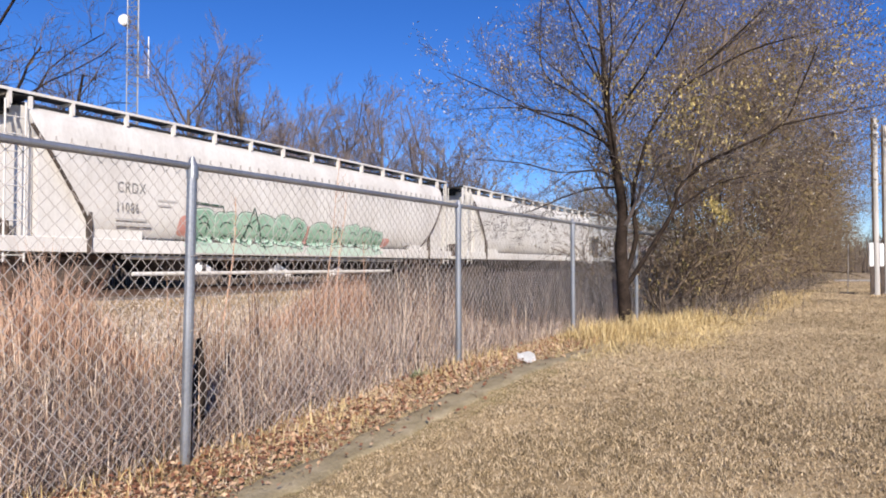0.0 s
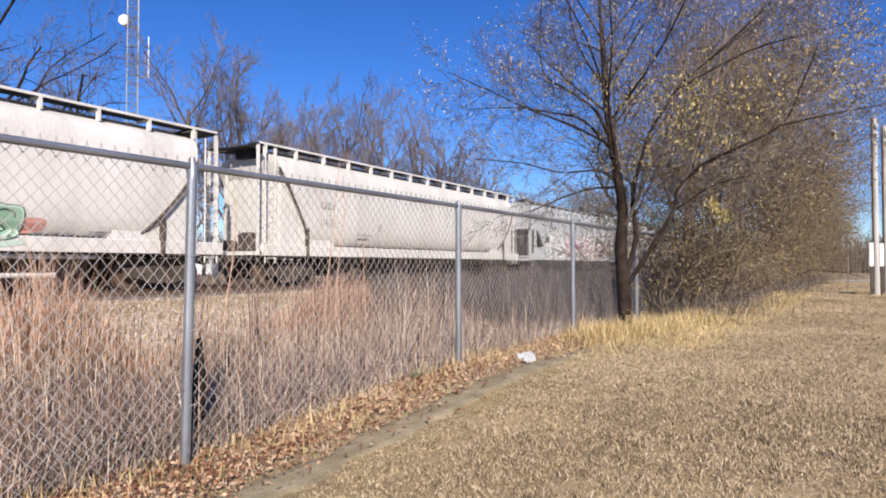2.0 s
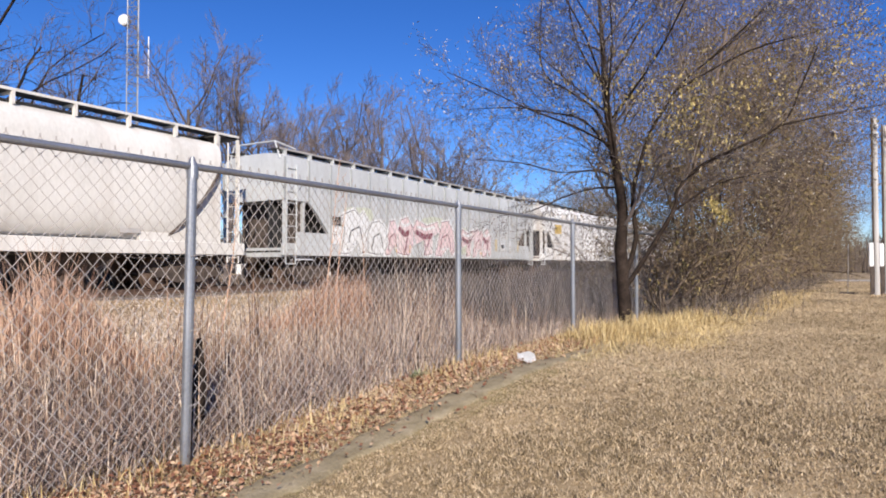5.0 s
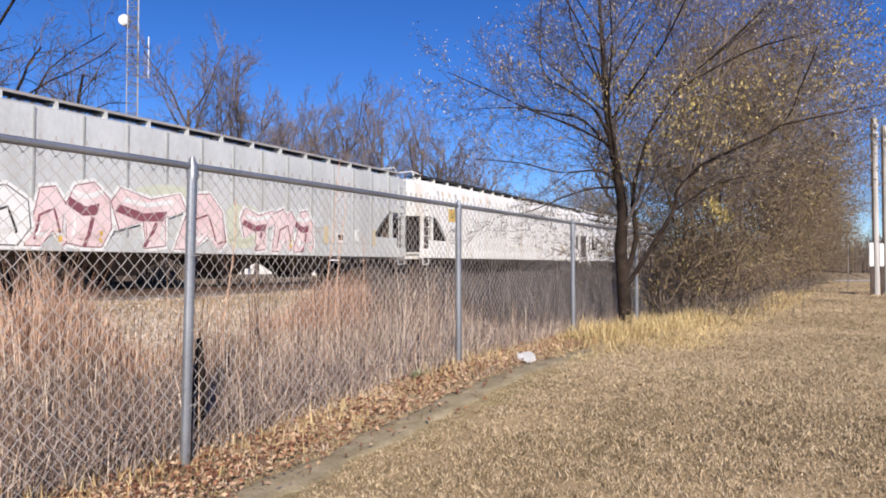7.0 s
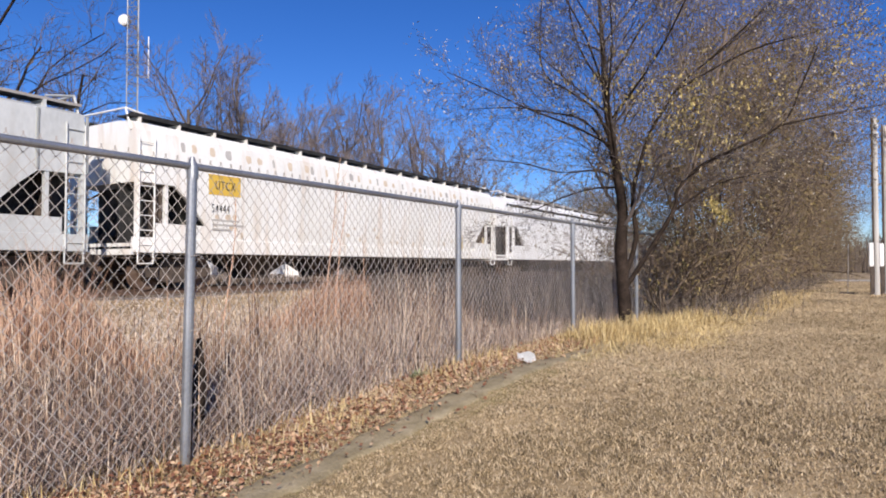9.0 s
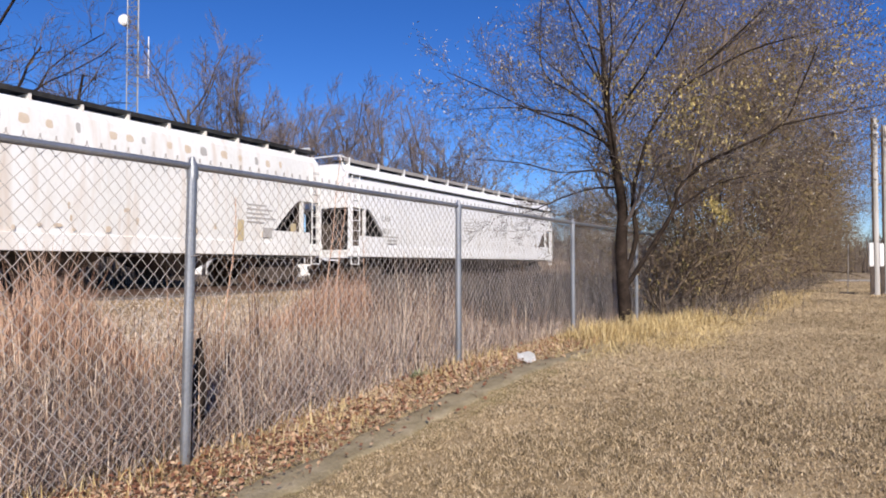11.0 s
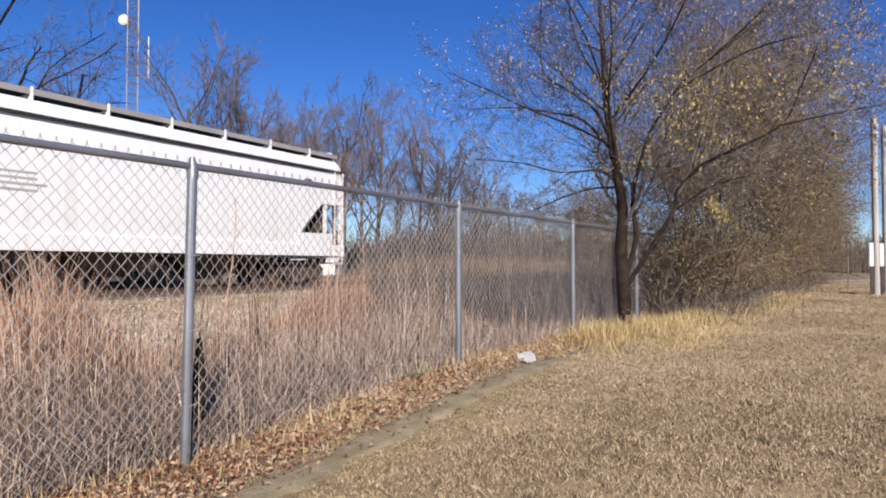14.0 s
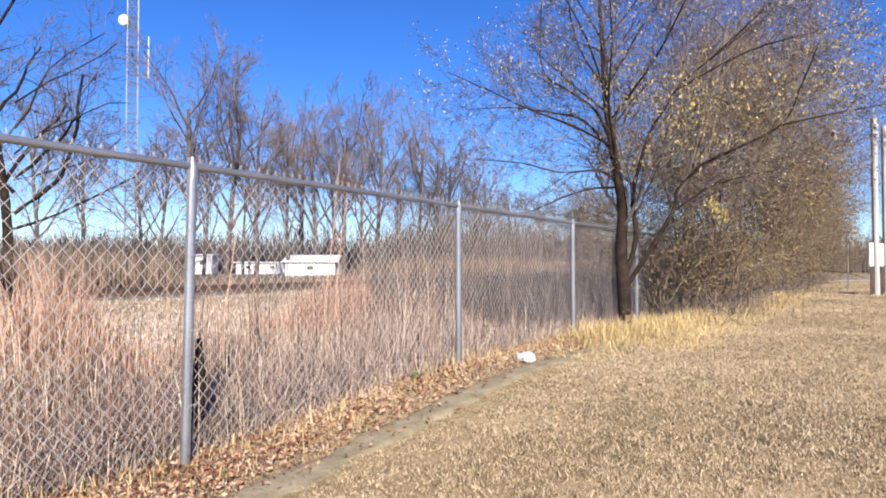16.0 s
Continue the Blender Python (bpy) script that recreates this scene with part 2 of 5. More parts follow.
# ---- the plan: x runs along the track, y away from the lawn ----
TRACK_Y, RAIL_Z = 17.45, 0.53


def fence_y(x):
    return 3.36 - 0.028 * (x - 2.61)


def land(x, y):
    """Height of the ground."""
    z = 0.20 * step(2.2, 6.0, x) * (1 - step(5.0, 9.0, y)) * (1 - step(60, 140, abs(x)))
    z += 0.05 * step(5.0, 9.0, y) * (1 - step(40, 80, y))
    z += 0.25 * step(13.6, 15.3, y) * (1 - step(19.6, 21.4, y))
    z += 0.02 * noise.noise((x * 0.5, y * 0.5, 0)) * (1 - step(20, 60, math.hypot(x, y)))
    return z


def ground():
    far = [4000, 2500, 1500, 900, 500, 300, 200, 140, 100, 75]
    xs = sorted([-v for v in far] + [v for v in far] + list(np.arange(-50, -6, 4.0)) + list(np.arange(-6, 26, 0.5)) + list(np.arange(26, 75, 2.0)))
    ys = sorted([-v for v in far] + [v for v in far] + list(np.arange(-50, -6, 4.0)) + list(np.arange(-6, 23, 0.4)) + list(np.arange(23, 75, 4.0)))
    verts = [(x, y, land(x, y)) for y in ys for x in xs]
    w = len(xs)
    faces = [(j * w + i, j * w + i + 1, (j + 1) * w + i + 1, (j + 1) * w + i) for j in range(len(ys) - 1) for i in range(w - 1)]
    tagged(new("ground", mesh_from("ground", verts, faces, LAWN, True)), "dry tan lawn and field with faded green patches", "ground", kind="structure")


ground()


def trodden_strip():
    """Bare olive-brown soil between the leaf litter and the lawn."""
    verts, faces, k = [], [], 7
    xs = np.arange(0.6, 10.0, 0.08)
    for x in xs:
        w = 0.17 + 0.07 * noise.noise((x * 2.1, 0, 70)) + 0.05 * noise.noise((x * 7, 0, 71)) - 0.14 * step(5.5, 10.0, x)
        c = fence_y(x) - 0.74 + 0.08 * noise.noise((x * 0.9, 0, 72))
        for j in range(k):
            y = c + w * (2 * j / (k - 1) - 1)
            verts.append((x, y, land(x, y) + (0.016 if 0 < j < k - 1 else -0.02)))
    for i in range(len(xs) - 1):
        for j in range(k - 1):
            a = i * k + j
            faces.append((a, a + k, a + k + 1, a + 1))
    tagged(new("trodden_strip", mesh_from("trodden_strip", verts, faces, SOIL, True)), "bare olive-brown trodden soil beside the leaf litter", "ground", kind="structure")


trodden_strip()


# ---- railway ----
def railway():
    bm = bmesh.new()
    prof = [(-2.6, -0.02), (-1.75, 0.30), (1.75, 0.30), (2.6, -0.02)]
    xs = np.arange(-60, 241, 1.5)
    rows = []
    for x in xs:
        rows.append([bm.verts.new((x, TRACK_Y + y + 0.06 * noise.noise((x, y, 3)), z + 0.03 * noise.noise((x * 2, y, 7)))) for y, z in prof])
    for a, b in zip(rows, rows[1:]):
        for i in range(3):
            bm.faces.new((a[i], b[i], b[i + 1], a[i + 1]))
    me = bpy.data.meshes.new("ballast")
    bmesh.ops.recalc_face_normals(bm, faces=bm.faces)
    bm.to_mesh(me)
    bm.free()
    me.materials.append(BALLAST)
    bed = tagged(new("track_bed", me), "grey-brown crushed stone railway ballast bed", "ballast", kind="structure")
    tie = boxes((-0.12, 0.12, -1.3, 1.3, -0.12, 0.06), bevel=0.015)
    tm = bpy.data.meshes.new("sleeper")
    tie.to_mesh(tm)
    tie.free()
    tm.materials.append(WOOD)
    for i in range(200):
        o = new("sleeper", tm)
        o.parent = bed
        o.matrix_basis = pose(-10 + i * 0.55, TRACK_Y, 0.31, 0, 0, random.uniform(-1, 1))
    for side in (-0.7525, 0.7525):
        prof = [(-0.07, 0), (0.07, 0), (0.07, 0.015), (0.012, 0.035), (0.012, 0.125), (0.036, 0.135), (0.036, 0.165), (-0.036, 0.165), (-0.036, 0.135), (-0.012, 0.125), (-0.012, 0.035), (-0.07, 0.015)]
        bm = bmesh.new()
        loft(bm, [[(x, TRACK_Y + side + y, RAIL_Z - 0.165 + z) for y, z in prof] for x in (-60, 240)])
        o = part("rail", bm, RAILSTEEL, None)
        tagged(o, "rusty steel rail with worn bright head", "rail", "rails of the track", "structure")


railway()


# ---- fence ----
POST_GAP, POST_X = 3.14, 2.61
H = 1.83


def fence():
    f = tagged(new("chain_link_fence"), "galvanised chain-link fence with round posts and top rail", "fence")
    f.matrix_basis = pose(0, 0, 0)
    n0, n1 = -4, 16
    for i in range(n0, n1):
        x = POST_X + POST_GAP * i
        y = fence_y(x)
        g = land(x, y)
        lean = 0.035 if i == 0 else random.uniform(-0.006, 0.006)
        bm = bmesh.new()
        rod(bm, (x - lean, y, g - 0.1), (x, y, H - 0.045), 0.031, 14)
        p = part("post", bm, GALV, f, smooth=False)
        bm = bmesh.new()
        rod(bm, (x, y, H - 0.10), (x, y, H - 0.02), 0.035, 14)
        rod(bm, (x, y, H - 0.02), (x, y, H + 0.035), 0.033, 12, 0.012)
        part("post_cap", bm, GALV, p)
        if i < n1 - 1:
            x2 = x + POST_GAP
            part("top_rail", rods(((x, y, H - 0.024), (x2, fence_y(x2), H - 0.024), 0.022), sides=12), GALV, f)
            fabric(f, x, x2, i)
        if i <= 6:
            for z in (0.35, 0.8, 1.25):
                part("wire_tie", rods(((x - 0.034, y - 0.034, z + g), (x + 0.034, y - 0.034, z + g + 0.01), 0.003), sides=4), WIRE, p)


def fabric(f, x0, x1, bay):
    pitch, rise, r = 0.0785, 0.088, 0.0026 if bay < 1 else 0.0022 if bay < 2 else 0.0019
    n = int(round((x1 - x0) / pitch))
    pitch = (x1 - x0) / n
    rows = int((H + 0.03) / (rise / 2))
    verts, faces = [], []
    for i in range(n):
        for flip in (1, -1):
            pts = []
            for k in range(rows + 1):
                x = x0 + i * pitch + (k % 2) * flip * pitch / 2
                y = fence_y(x) + 0.034 + (0.004 * flip if k % 2 else -0.004 * flip) + 0.012 * noise.noise((x * 1.5, k * 0.1, 5))
                z = k * rise / 2 + 0.012 * noise.noise((x * 0.7, k * 0.05, 1))
                pts.append((x, y, z))
            k = rows
            x, y, z = pts[-1]
            pts.append((x, y, z + 0.02))
            b = len(verts)
            for (x, y, z) in pts:
                verts += [(x - r, y - r * 0.6, z), (x + r, y - r * 0.6, z), (x, y + r, z)]
            for k in range(len(pts) - 1):
                for j in range(3):
                    a = b + 3 * k
                    faces.append((a + j, a + (j + 1) % 3, a + 3 + (j + 1) % 3, a + 3 + j))
    o = part("wire_mesh", mesh_from("wire_mesh", verts, faces, WIRE), WIRE, f)
    tagged(o, kind="stuff")


fence()


# ---- train ----
def text_mesh(body, size, material):
    cu = bpy.data.curves.new("lettering", "FONT")
    cu.body, cu.size, cu.extrude, cu.space_character = body, size, 0.003, 1.15
    o = bpy.data.objects.new("lettering", cu)
    me = bpy.data.meshes.new_from_object(o)
    bpy.data.objects.remove(o)
    me.materials.clear()
    me.materials.append(material)
    return me


def lettering(car, body, x, y, z, size, material=BLACK, label="", narrow=0.72):
    """Writing on the side that faces the lawn; x, z is its lower left corner."""
    return part("lettering", text_mesh(body, size, material), material, car, label, at=pose(x, y, z, 90, 0, 0) @ Matrix.Diagonal((narrow, 1, 1, 1)))


WHEELS = []


def undergear(car, half, spacing=None):
    """Trucks with wheels, couplers, outlet hoppers and brake rigging."""
    for s in (-1, 1):
        tx = s * (half - 1.75)
        t = part("truck", boxes((tx - 0.12, tx + 0.12, -1.0, 1.0, 0.35, 0.75), bevel=0.03), DARK, car)
        for y in (-1.0, 1.0):
            bm = bmesh.new()
            out = [(-1.15, 0.36), (-1.15, 0.60), (-0.75, 0.62), (-0.45, 0.86), (0.45, 0.86), (0.75, 0.62), (1.15, 0.60), (1.15, 0.36), (0.8, 0.34), (0.4, 0.2), (-0.4, 0.2), (-0.8, 0.34)]
            loft(bm, [[(tx + x, y - 0.07, z) for x, z in out], [(tx + x, y + 0.07, z) for x, z in out]])
            part("side_frame", bm, DARK, t)
        for dx in (-0.89, 0.89):
            bm = bmesh.new()
            rod(bm, (0, -0.9, 0), (0, 0.9, 0), 0.085, 10)
            for y in (-0.7525, 0.7525):
                rod(bm, (0, y - 0.065, 0), (0, y + 0.065, 0), 0.455, 28)
                sg = -1 if y < 0 else 1
                rod(bm, (0, y - sg * 0.065, 0), (0, y - sg * 0.095, 0), 0.485, 28)
                for k in range(4):
                    a = k * math.pi / 2
                    rod(bm, (0.26 * math.cos(a), y + sg * 0.06, 0.26 * math.sin(a)), (0.26 * math.cos(a), y + sg * 0.075, 0.26 * math.sin(a)), 0.06, 8)
            w = part("wheelset", bm, RAILSTEEL, t, "steel wheelset with worn tread")
            WHEELS.append((w, tx + dx))
        cp = bmesh.new()
        box(cp, s * (half - 0.1), s * (half + 0.50), -0.11, 0.11, 0.76, 0.96, 0.02)
        box(cp, s * (half + 0.30), s * (half + 0.60), -0.17, 0.17, 0.72, 1.02, 0.04)
        part("coupler", cp, DARK, car)
    for k, x in enumerate((-half * 0.50, -half * 0.17, half * 0.17, half * 0.50)):
        bm = bmesh.new()
        loft(bm, [[(x - 1.3, -1.2, 1.1), (x + 1.3, -1.2, 1.1), (x + 1.3, 1.2, 1.1), (x - 1.3, 1.2, 1.1)],
                  [(x - 0.28, -0.75, 0.42), (x + 0.28, -0.75, 0.42), (x + 0.28, 0.75, 0.42), (x - 0.28, 0.75, 0.42)],
                  [(x - 0.25, -0.75, 0.26), (x + 0.25, -0.75, 0.26), (x + 0.25, 0.75, 0.26), (x - 0.25, 0.75, 0.26)]])
        part("outlet_hopper", bm, DARK, car)
    part("brake_pipe", rods(((-half, -0.55, 0.93), (half, -0.55, 0.93), 0.03)), DARK, car)


def roof_walk(car, half, paint, zr, gap=1.25, y_out=1.25, board=None, bracket=0.10, edge=0.055, edge_paint=None, fin=0.0):
    """Running boards on brackets along both roof edges, the hatch trough between, and end platforms."""
    board = board or GRATING_AND_SHADE
    bm = bmesh.new()
    box(bm, -half + 0.5, half - 0.5, -0.42, 0.42, zr - 0.34, zr - 0.02, 0.03)
    part("hatch_trough", bm, GRATING_AND_SHADE, car)
    for s in (-1, 1):
        o = part("running_board", boxes((-half + 0.05, half - 0.05, s * (y_out - 0.55), s * y_out, zr, zr + 0.035)), board, car, "steel roof running board")
        part("edge_strip", boxes((-half + 0.05, half - 0.05, s * (y_out - 0.012), s * (y_out + 0.012), zr - 0.01, zr + edge)), edge_paint or paint, o)
    x = -half + 0.35
    me = None
    while x < half - 0.2:
        for s in (-1, 1):
            if me is None:
                b = boxes((-bracket / 2, bracket / 2, -0.05, 0.05, -0.40, 0.0), (-bracket / 2, bracket / 2, -0.02, 0.5, -0.06, 0.0), (-bracket / 2, bracket / 2, -0.10, -0.072, -0.3, fin))
                me = bpy.data.meshes.new("bracket")
                b.to_mesh(me)
                b.free()
                me.materials.append(paint)
            part("bracket", me, paint, car, at=pose(x, s * (y_out - 0.06), zr, 0, 0, 0 if s < 0 else 180))
        x += gap


def ladder(car, x0, x1, y, z0, z1, paint, name="ladder"):
    bm = bmesh.new()
    for x in (x0, x1):
        rod(bm, (x, y, z0), (x, y, z1), 0.024, 6)
    z = z0 + 0.15
    while z < z1:
        rod(bm, (x0, y, z), (x1, y, z), 0.014, 6)
        z += 0.38
    part(name, bm, paint, car)


def body_rings(half, prof, inset):
    """Rings of a car body whose ends slope in below: inset(z) is how far an end stands in from the car's end."""
    ring = prof + [(-y, z) for y, z in prof[::-1]]
    rings = []
    for f in (-1, 1):
        rows = [1.0, 0.55] if f < 0 else [0.55, 1.0]
        for k in rows:
            rings.append([(f * (half - inset(z, f)) if k == 1.0 else f * half * 0.5, y, z) for y, z in ring])
    return rings


def round_car(name, label, L, paint):
    """A covered hopper with rounded sides, diagonal end seams, end platforms and open roof walkways."""
    car = tagged(new(name), label, "rail car", "cars of the train")
    half = L / 2 - 0.62
    prof = [(1.20, 1.32), (1.36, 1.42), (1.48, 1.62), (1.55, 1.90), (1.585, 2.3), (1.59, 2.8), (1.585, 3.3), (1.56, 3.66), (1.48, 3.98), (1.33, 4.18), (1.0, 4.31), (0.5, 4.37)]
    prof = [(-y, z) for y, z in prof]

    def inset(z, s):
        k = max(0.0, 1 - (z - 1.32) / 2.55)
        return 0.72 + 1.65 * k if s < 0 else 0.95 + 1.95 * k ** 1.5

    bm = bmesh.new()
    loft(bm, body_rings(half, prof, inset), paired=True)
    part("body", bm, paint, car, smooth=True)
    for s in (-1, 1):
        # flat end bay behind the seam
        bm = bmesh.new()
        out = [(1.44, 1.0), (1.44, 3.3), (1.40, 3.75), (1.25, 4.0), (0.9, 4.15)]
        ring = [(-y, z) for y, z in out] + [(y, z) for y, z in out[::-1]]
        xs = (s * (half - 0.9), s * (half - 3.6))
        loft(bm, [[(x, y, z) for y, z in ring] for x in xs])
        part("end_bay", bm, paint, car)
        for yy in (-1, 1):
            bm = bmesh.new()
            zs = (3.84, 3.4, 2.9, 2.4, 1.95, 1.6, 1.4) if s < 0 else (3.5, 3.2, 2.9, 2.6, 2.3, 2.0, 1.7, 1.5, 1.4)
            ys = [float(np.interp(z, [q[1] for q in prof], [-q[0] for q in prof])) for z in zs]
            pts = [(s * (half - inset(z, s) + (0.04 if s < 0 else 0.02)), yy * (y + 0.01), z) for y, z in zip(ys, zs)]
            for a, b in zip(pts, pts[1:]):
                rod(bm, a, b, 0.045, 6)
            # Dark rods: the shadow along the seam is drawn by their colour.
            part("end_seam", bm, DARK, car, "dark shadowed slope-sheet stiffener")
        part("end_platform", boxes((s * half, s * (half - 1.0), -1.45, 1.45, 1.0, 1.12)), paint, car)
        part("roof_platform", boxes((s * half, s * (half - 0.95), -1.2, 1.2, 4.50, 4.54)), GRATING_AND_SHADE, car)
        for yy in (-1, 1):
            for dx in (0.06, 0.82):
                part("end_post", boxes((s * (half - dx) - 0.04, s * (half - dx) + 0.04, yy * 1.2 - 0.04, yy * 1.2 + 0.04, 1.1, 4.5)), paint, car)
        for yy in (-1.42, 1.42):
            ladder(car, s * (half - 0.18), s * (half - 0.62), yy, 0.75, 4.3, paint)
        part("brake_gear", boxes((s * (half - 0.35), s * (half - 0.75), -0.5, 0.1, 1.15, 1.75), (s * (half - 0.2), s * (half - 0.6), 0.3, 0.8, 1.15, 1.5), bevel=0.05), DARK, car)
        part("jacking_post", boxes((s * (half - 2.1) - 0.05, s * (half - 2.1) + 0.05, -1.56, -1.44, 0.95, 1.95)), DARK, car)
    for s in (-1, 1):
        part("side_sill", boxes((-half, half, s * 1.50, s * 1.36, 0.98, 1.33), bevel=0.012), paint, car)
    roof_walk(car, half, paint, 4.55, gap=1.45, bracket=0.06)
    undergear(car, half)
    car.scale = (1, 1, 1.045)
    return car, half


def open_car(name, label, L, paint, prof, ribs=0, corner=2.82, zr=4.55, bracket=0.06, gap=1.25, eave=False, edge=0.055, edge_paint=None, fin=0.0):
    """A covered hopper whose ends stand open below the body over a sloping sheet."""
    car = tagged(new(name), label, "rail car", "cars of the train")
    half = L / 2 - 0.62
    p = [(-y, z) for y, z in prof]
    zb = prof[0][1]

    def inset(z, s):
        return 0.12 if z >= corner else 1.2 + 1.15 * min(1.0, (corner - z) / (corner - 1.75)) ** 0.85

    bm = bmesh.new()
    loft(bm, body_rings(half, p, inset), paired=True)
    part("body", bm, paint, car, smooth=True)
    w = max(y for y, z in prof)
    for s in (-1, 1):
        part("side_sill", boxes((-half, half, s * (w + 0.012), s * (w - 0.12), 1.0, 1.40), bevel=0.01), paint, car)
        if eave:
            # The rail's shadow is put into its near-black colour.
            part("eave_rail", boxes((-half, half, s * (w + 0.035), s * (w - 0.05), 3.98, 4.05)), GRATING_AND_SHADE, car, "grey eave rail in shadow")
        for yy in (-1, 1):
            part("end_plate", boxes((s * (half - 0.65), s * (half - 2.45), yy * (w + 0.004), yy * (w - 0.06), 1.38, 1.78)), paint, car)
        part("end_sill", boxes((s * half, s * (half - 0.25), -w + 0.1, w - 0.1, 0.95, 1.25)), paint, car)
        # Bulkhead coloured dark to imitate the shade in the end opening.
        part("bulkhead", boxes((s * (half - 0.86), s * (half - 0.92), -w + 0.1, w - 0.1, 1.16, corner)), DARK, car, "end bulkhead darkened for shade")
        part("end_floor", boxes((s * half, s * (half - 2.3), -w + 0.13, w - 0.13, 1.1, 1.16)), DARK, car)
        for yy in (-1, 1):
            for dx, zt in ((0.14, corner + 0.1), (1.0, corner + 0.03)):
                part("end_post", boxes((s * (half - dx) - 0.05, s * (half - dx) + 0.05, yy * (w - 0.02), yy * (w - 0.14), 1.38, zt)), paint, car)
        zz = (corner - 0.03, 2.5, 2.1, 1.75, 1.45)
        bm = bmesh.new()
        for z0, z1 in zip(zz, zz[1:]):
            x0, x1 = s * (half - inset(z0, s) + 0.02), s * (half - inset(z1, s) + 0.02)
            bm.faces.new([bm.verts.new(q) for q in ((x0, -w + 0.09, z0), (x0, w - 0.09, z0), (x1, w - 0.09, z1), (x1, -w + 0.09, z1))])
        bmesh.ops.remove_doubles(bm, verts=bm.verts, dist=0.001)
        # Sheet and web in near-black: the shade under the slope, as colour.
        part("slope_sheet", bm, GRATING_AND_SHADE, car, "end slope sheet darkened for shade")
        part("center_web", boxes((s * (half - 0.1), s * (half - 2.4), -0.78, -0.70, 1.15, 2.86)), GRATING_AND_SHADE, car)
        part("end_railing", rods(((s * (half - 0.1), -1.25, 4.2), (s * (half - 0.1), -1.0, 4.78), 0.03), ((s * (half - 0.1), 1.25, 4.2), (s * (half - 0.1), 1.0, 4.78), 0.03), ((s * (half - 0.1), -1.0, 4.78), (s * (half - 0.1), 1.0, 4.78), 0.03), ((s * (half - 0.1), -1.0, 4.78), (s * (half - 0.9), -1.2, 4.6), 0.03), sides=6), paint, car)
        for yy in (-0.7, 0.7):
            part("end_strut", rods(((s * (half - 0.3), yy, 1.2), (s * (half - 1.2), yy, 2.5), 0.05)), DARK, car)
        part("brake_gear", boxes((s * (half - 0.5), s * (half - 1.1), -0.6, 0.0, 1.18, 1.75), (s * (half - 0.5), s * (half - 0.9), 0.3, 0.8, 1.18, 1.5), bevel=0.05), DARK, car)
        for yy in (-1, 1):
            ladder(car, s * (half - 0.12), s * (half - 0.58), yy * (w + 0.035), 1.05, 4.0, paint)
            part("step", rods(((s * (half - 0.12), yy * w, 1.0), (s * (half - 0.12), yy * w, 0.72), 0.02), ((s * (half - 0.58), yy * w, 1.0), (s * (half - 0.58), yy * w, 0.72), 0.02), ((s * (half - 0.12), yy * w, 0.72), (s * (half - 0.58), yy * w, 0.72), 0.02), sides=6), paint, car)
    if ribs:
        me = None
        for k in range(ribs):
            x = -half + 0.06 + (2 * half - 0.12) * k / (ribs - 1)
            low = 1.38 if abs(x) < half - 2.4 else corner + 0.02
            for s in (-1, 1):
                if low == 1.38 and me is not None:
                    o = part("rib", me, RIBGREY, car)
                    o.matrix_basis = pose(x, s * w, 0)
                    continue
                b = boxes((-0.035, 0.035, -0.03, 0.03, low, 4.22), bevel=0.01)
                m2 = bpy.data.meshes.new("rib")
                b.to_mesh(m2)
                b.free()
                m2.materials.append(RIBGREY)
                if low == 1.38:
                    me = m2
                part("rib", m2, RIBGREY, car, at=pose(x, s * w, 0))
    roof_walk(car, half, paint, zr, gap=gap, bracket=bracket, edge=edge, edge_paint=edge_paint, fin=fin)
    undergear(car, half)
    car.scale = (1, 1, 1.045)
    return car, half


CARS = []


def gone(t):
    """How far the train has run, slowly gaining speed."""
    return 6.90 * t + 0.00725 * t * t



carA, halfA = round_car("covered_hopper_car", "dirty white rounded covered hopper rail car with green graffiti", 21.34, PAINT_WARM)
CARS.append((carA, 17.3))
carB, halfB = round_car("covered_hopper_car", "cream-white rounded covered hopper rail car with weathered sides", 21.34, PAINT_CREAM)
CARS.append((carB, 39.0))
FLAT = [(1.50, 1.36), (1.53, 1.5), (1.53, 1.75), (1.53, 2.1), (1.53, 2.5), (1.53, 2.81), (1.53, 2.83), (1.53, 4.05), (1.50, 4.24), (1.15, 4.36), (0.5, 4.42)]
SOFT = [(1.50, 1.36), (1.55, 1.75), (1.56, 2.1), (1.57, 2.5), (1.57, 2.81), (1.57, 2.83), (1.57, 3.3), (1.54, 3.80), (1.47, 4.18), (1.25, 4.42), (0.6, 4.48)]
carC, halfC = open_car("covered_hopper_car", "grey ribbed covered hopper rail car with pink graffiti", 22.54, PAINT_GREY, FLAT, ribs=19, zr=4.50, edge_paint=SHINGLE)
CARS.append((carC, 61.35))
carD, halfD = open_car("covered_hopper_car", "white rust-stained covered hopper rail car with yellow panel", 22.74, PAINT_WHITE, SOFT, edge=0.10, edge_paint=GRATING_AND_SHADE)
CARS.append((carD, 83.95))
carF, halfF = open_car("covered_hopper_car", "clean white covered hopper rail car ending the train", 22.17, PAINT_CLEAN, SOFT, eave=True, gap=1.9, edge=0.13, edge_paint=SHINGLE, fin=0.17)
CARS.append((carF, 106.7))


# ---- paint and writing on the cars ----
def side_of(prof):
    ys, zs = [p[0] for p in prof], [p[1] for p in prof]
    return lambda z: -float(np.interp(z, zs, ys))


ROUND = side_of([(1.505, 0.9), (1.505, 1.33), (1.36, 1.42), (1.48, 1.62), (1.55, 1.90), (1.585, 2.3), (1.59, 2.8), (1.585, 3.3)])
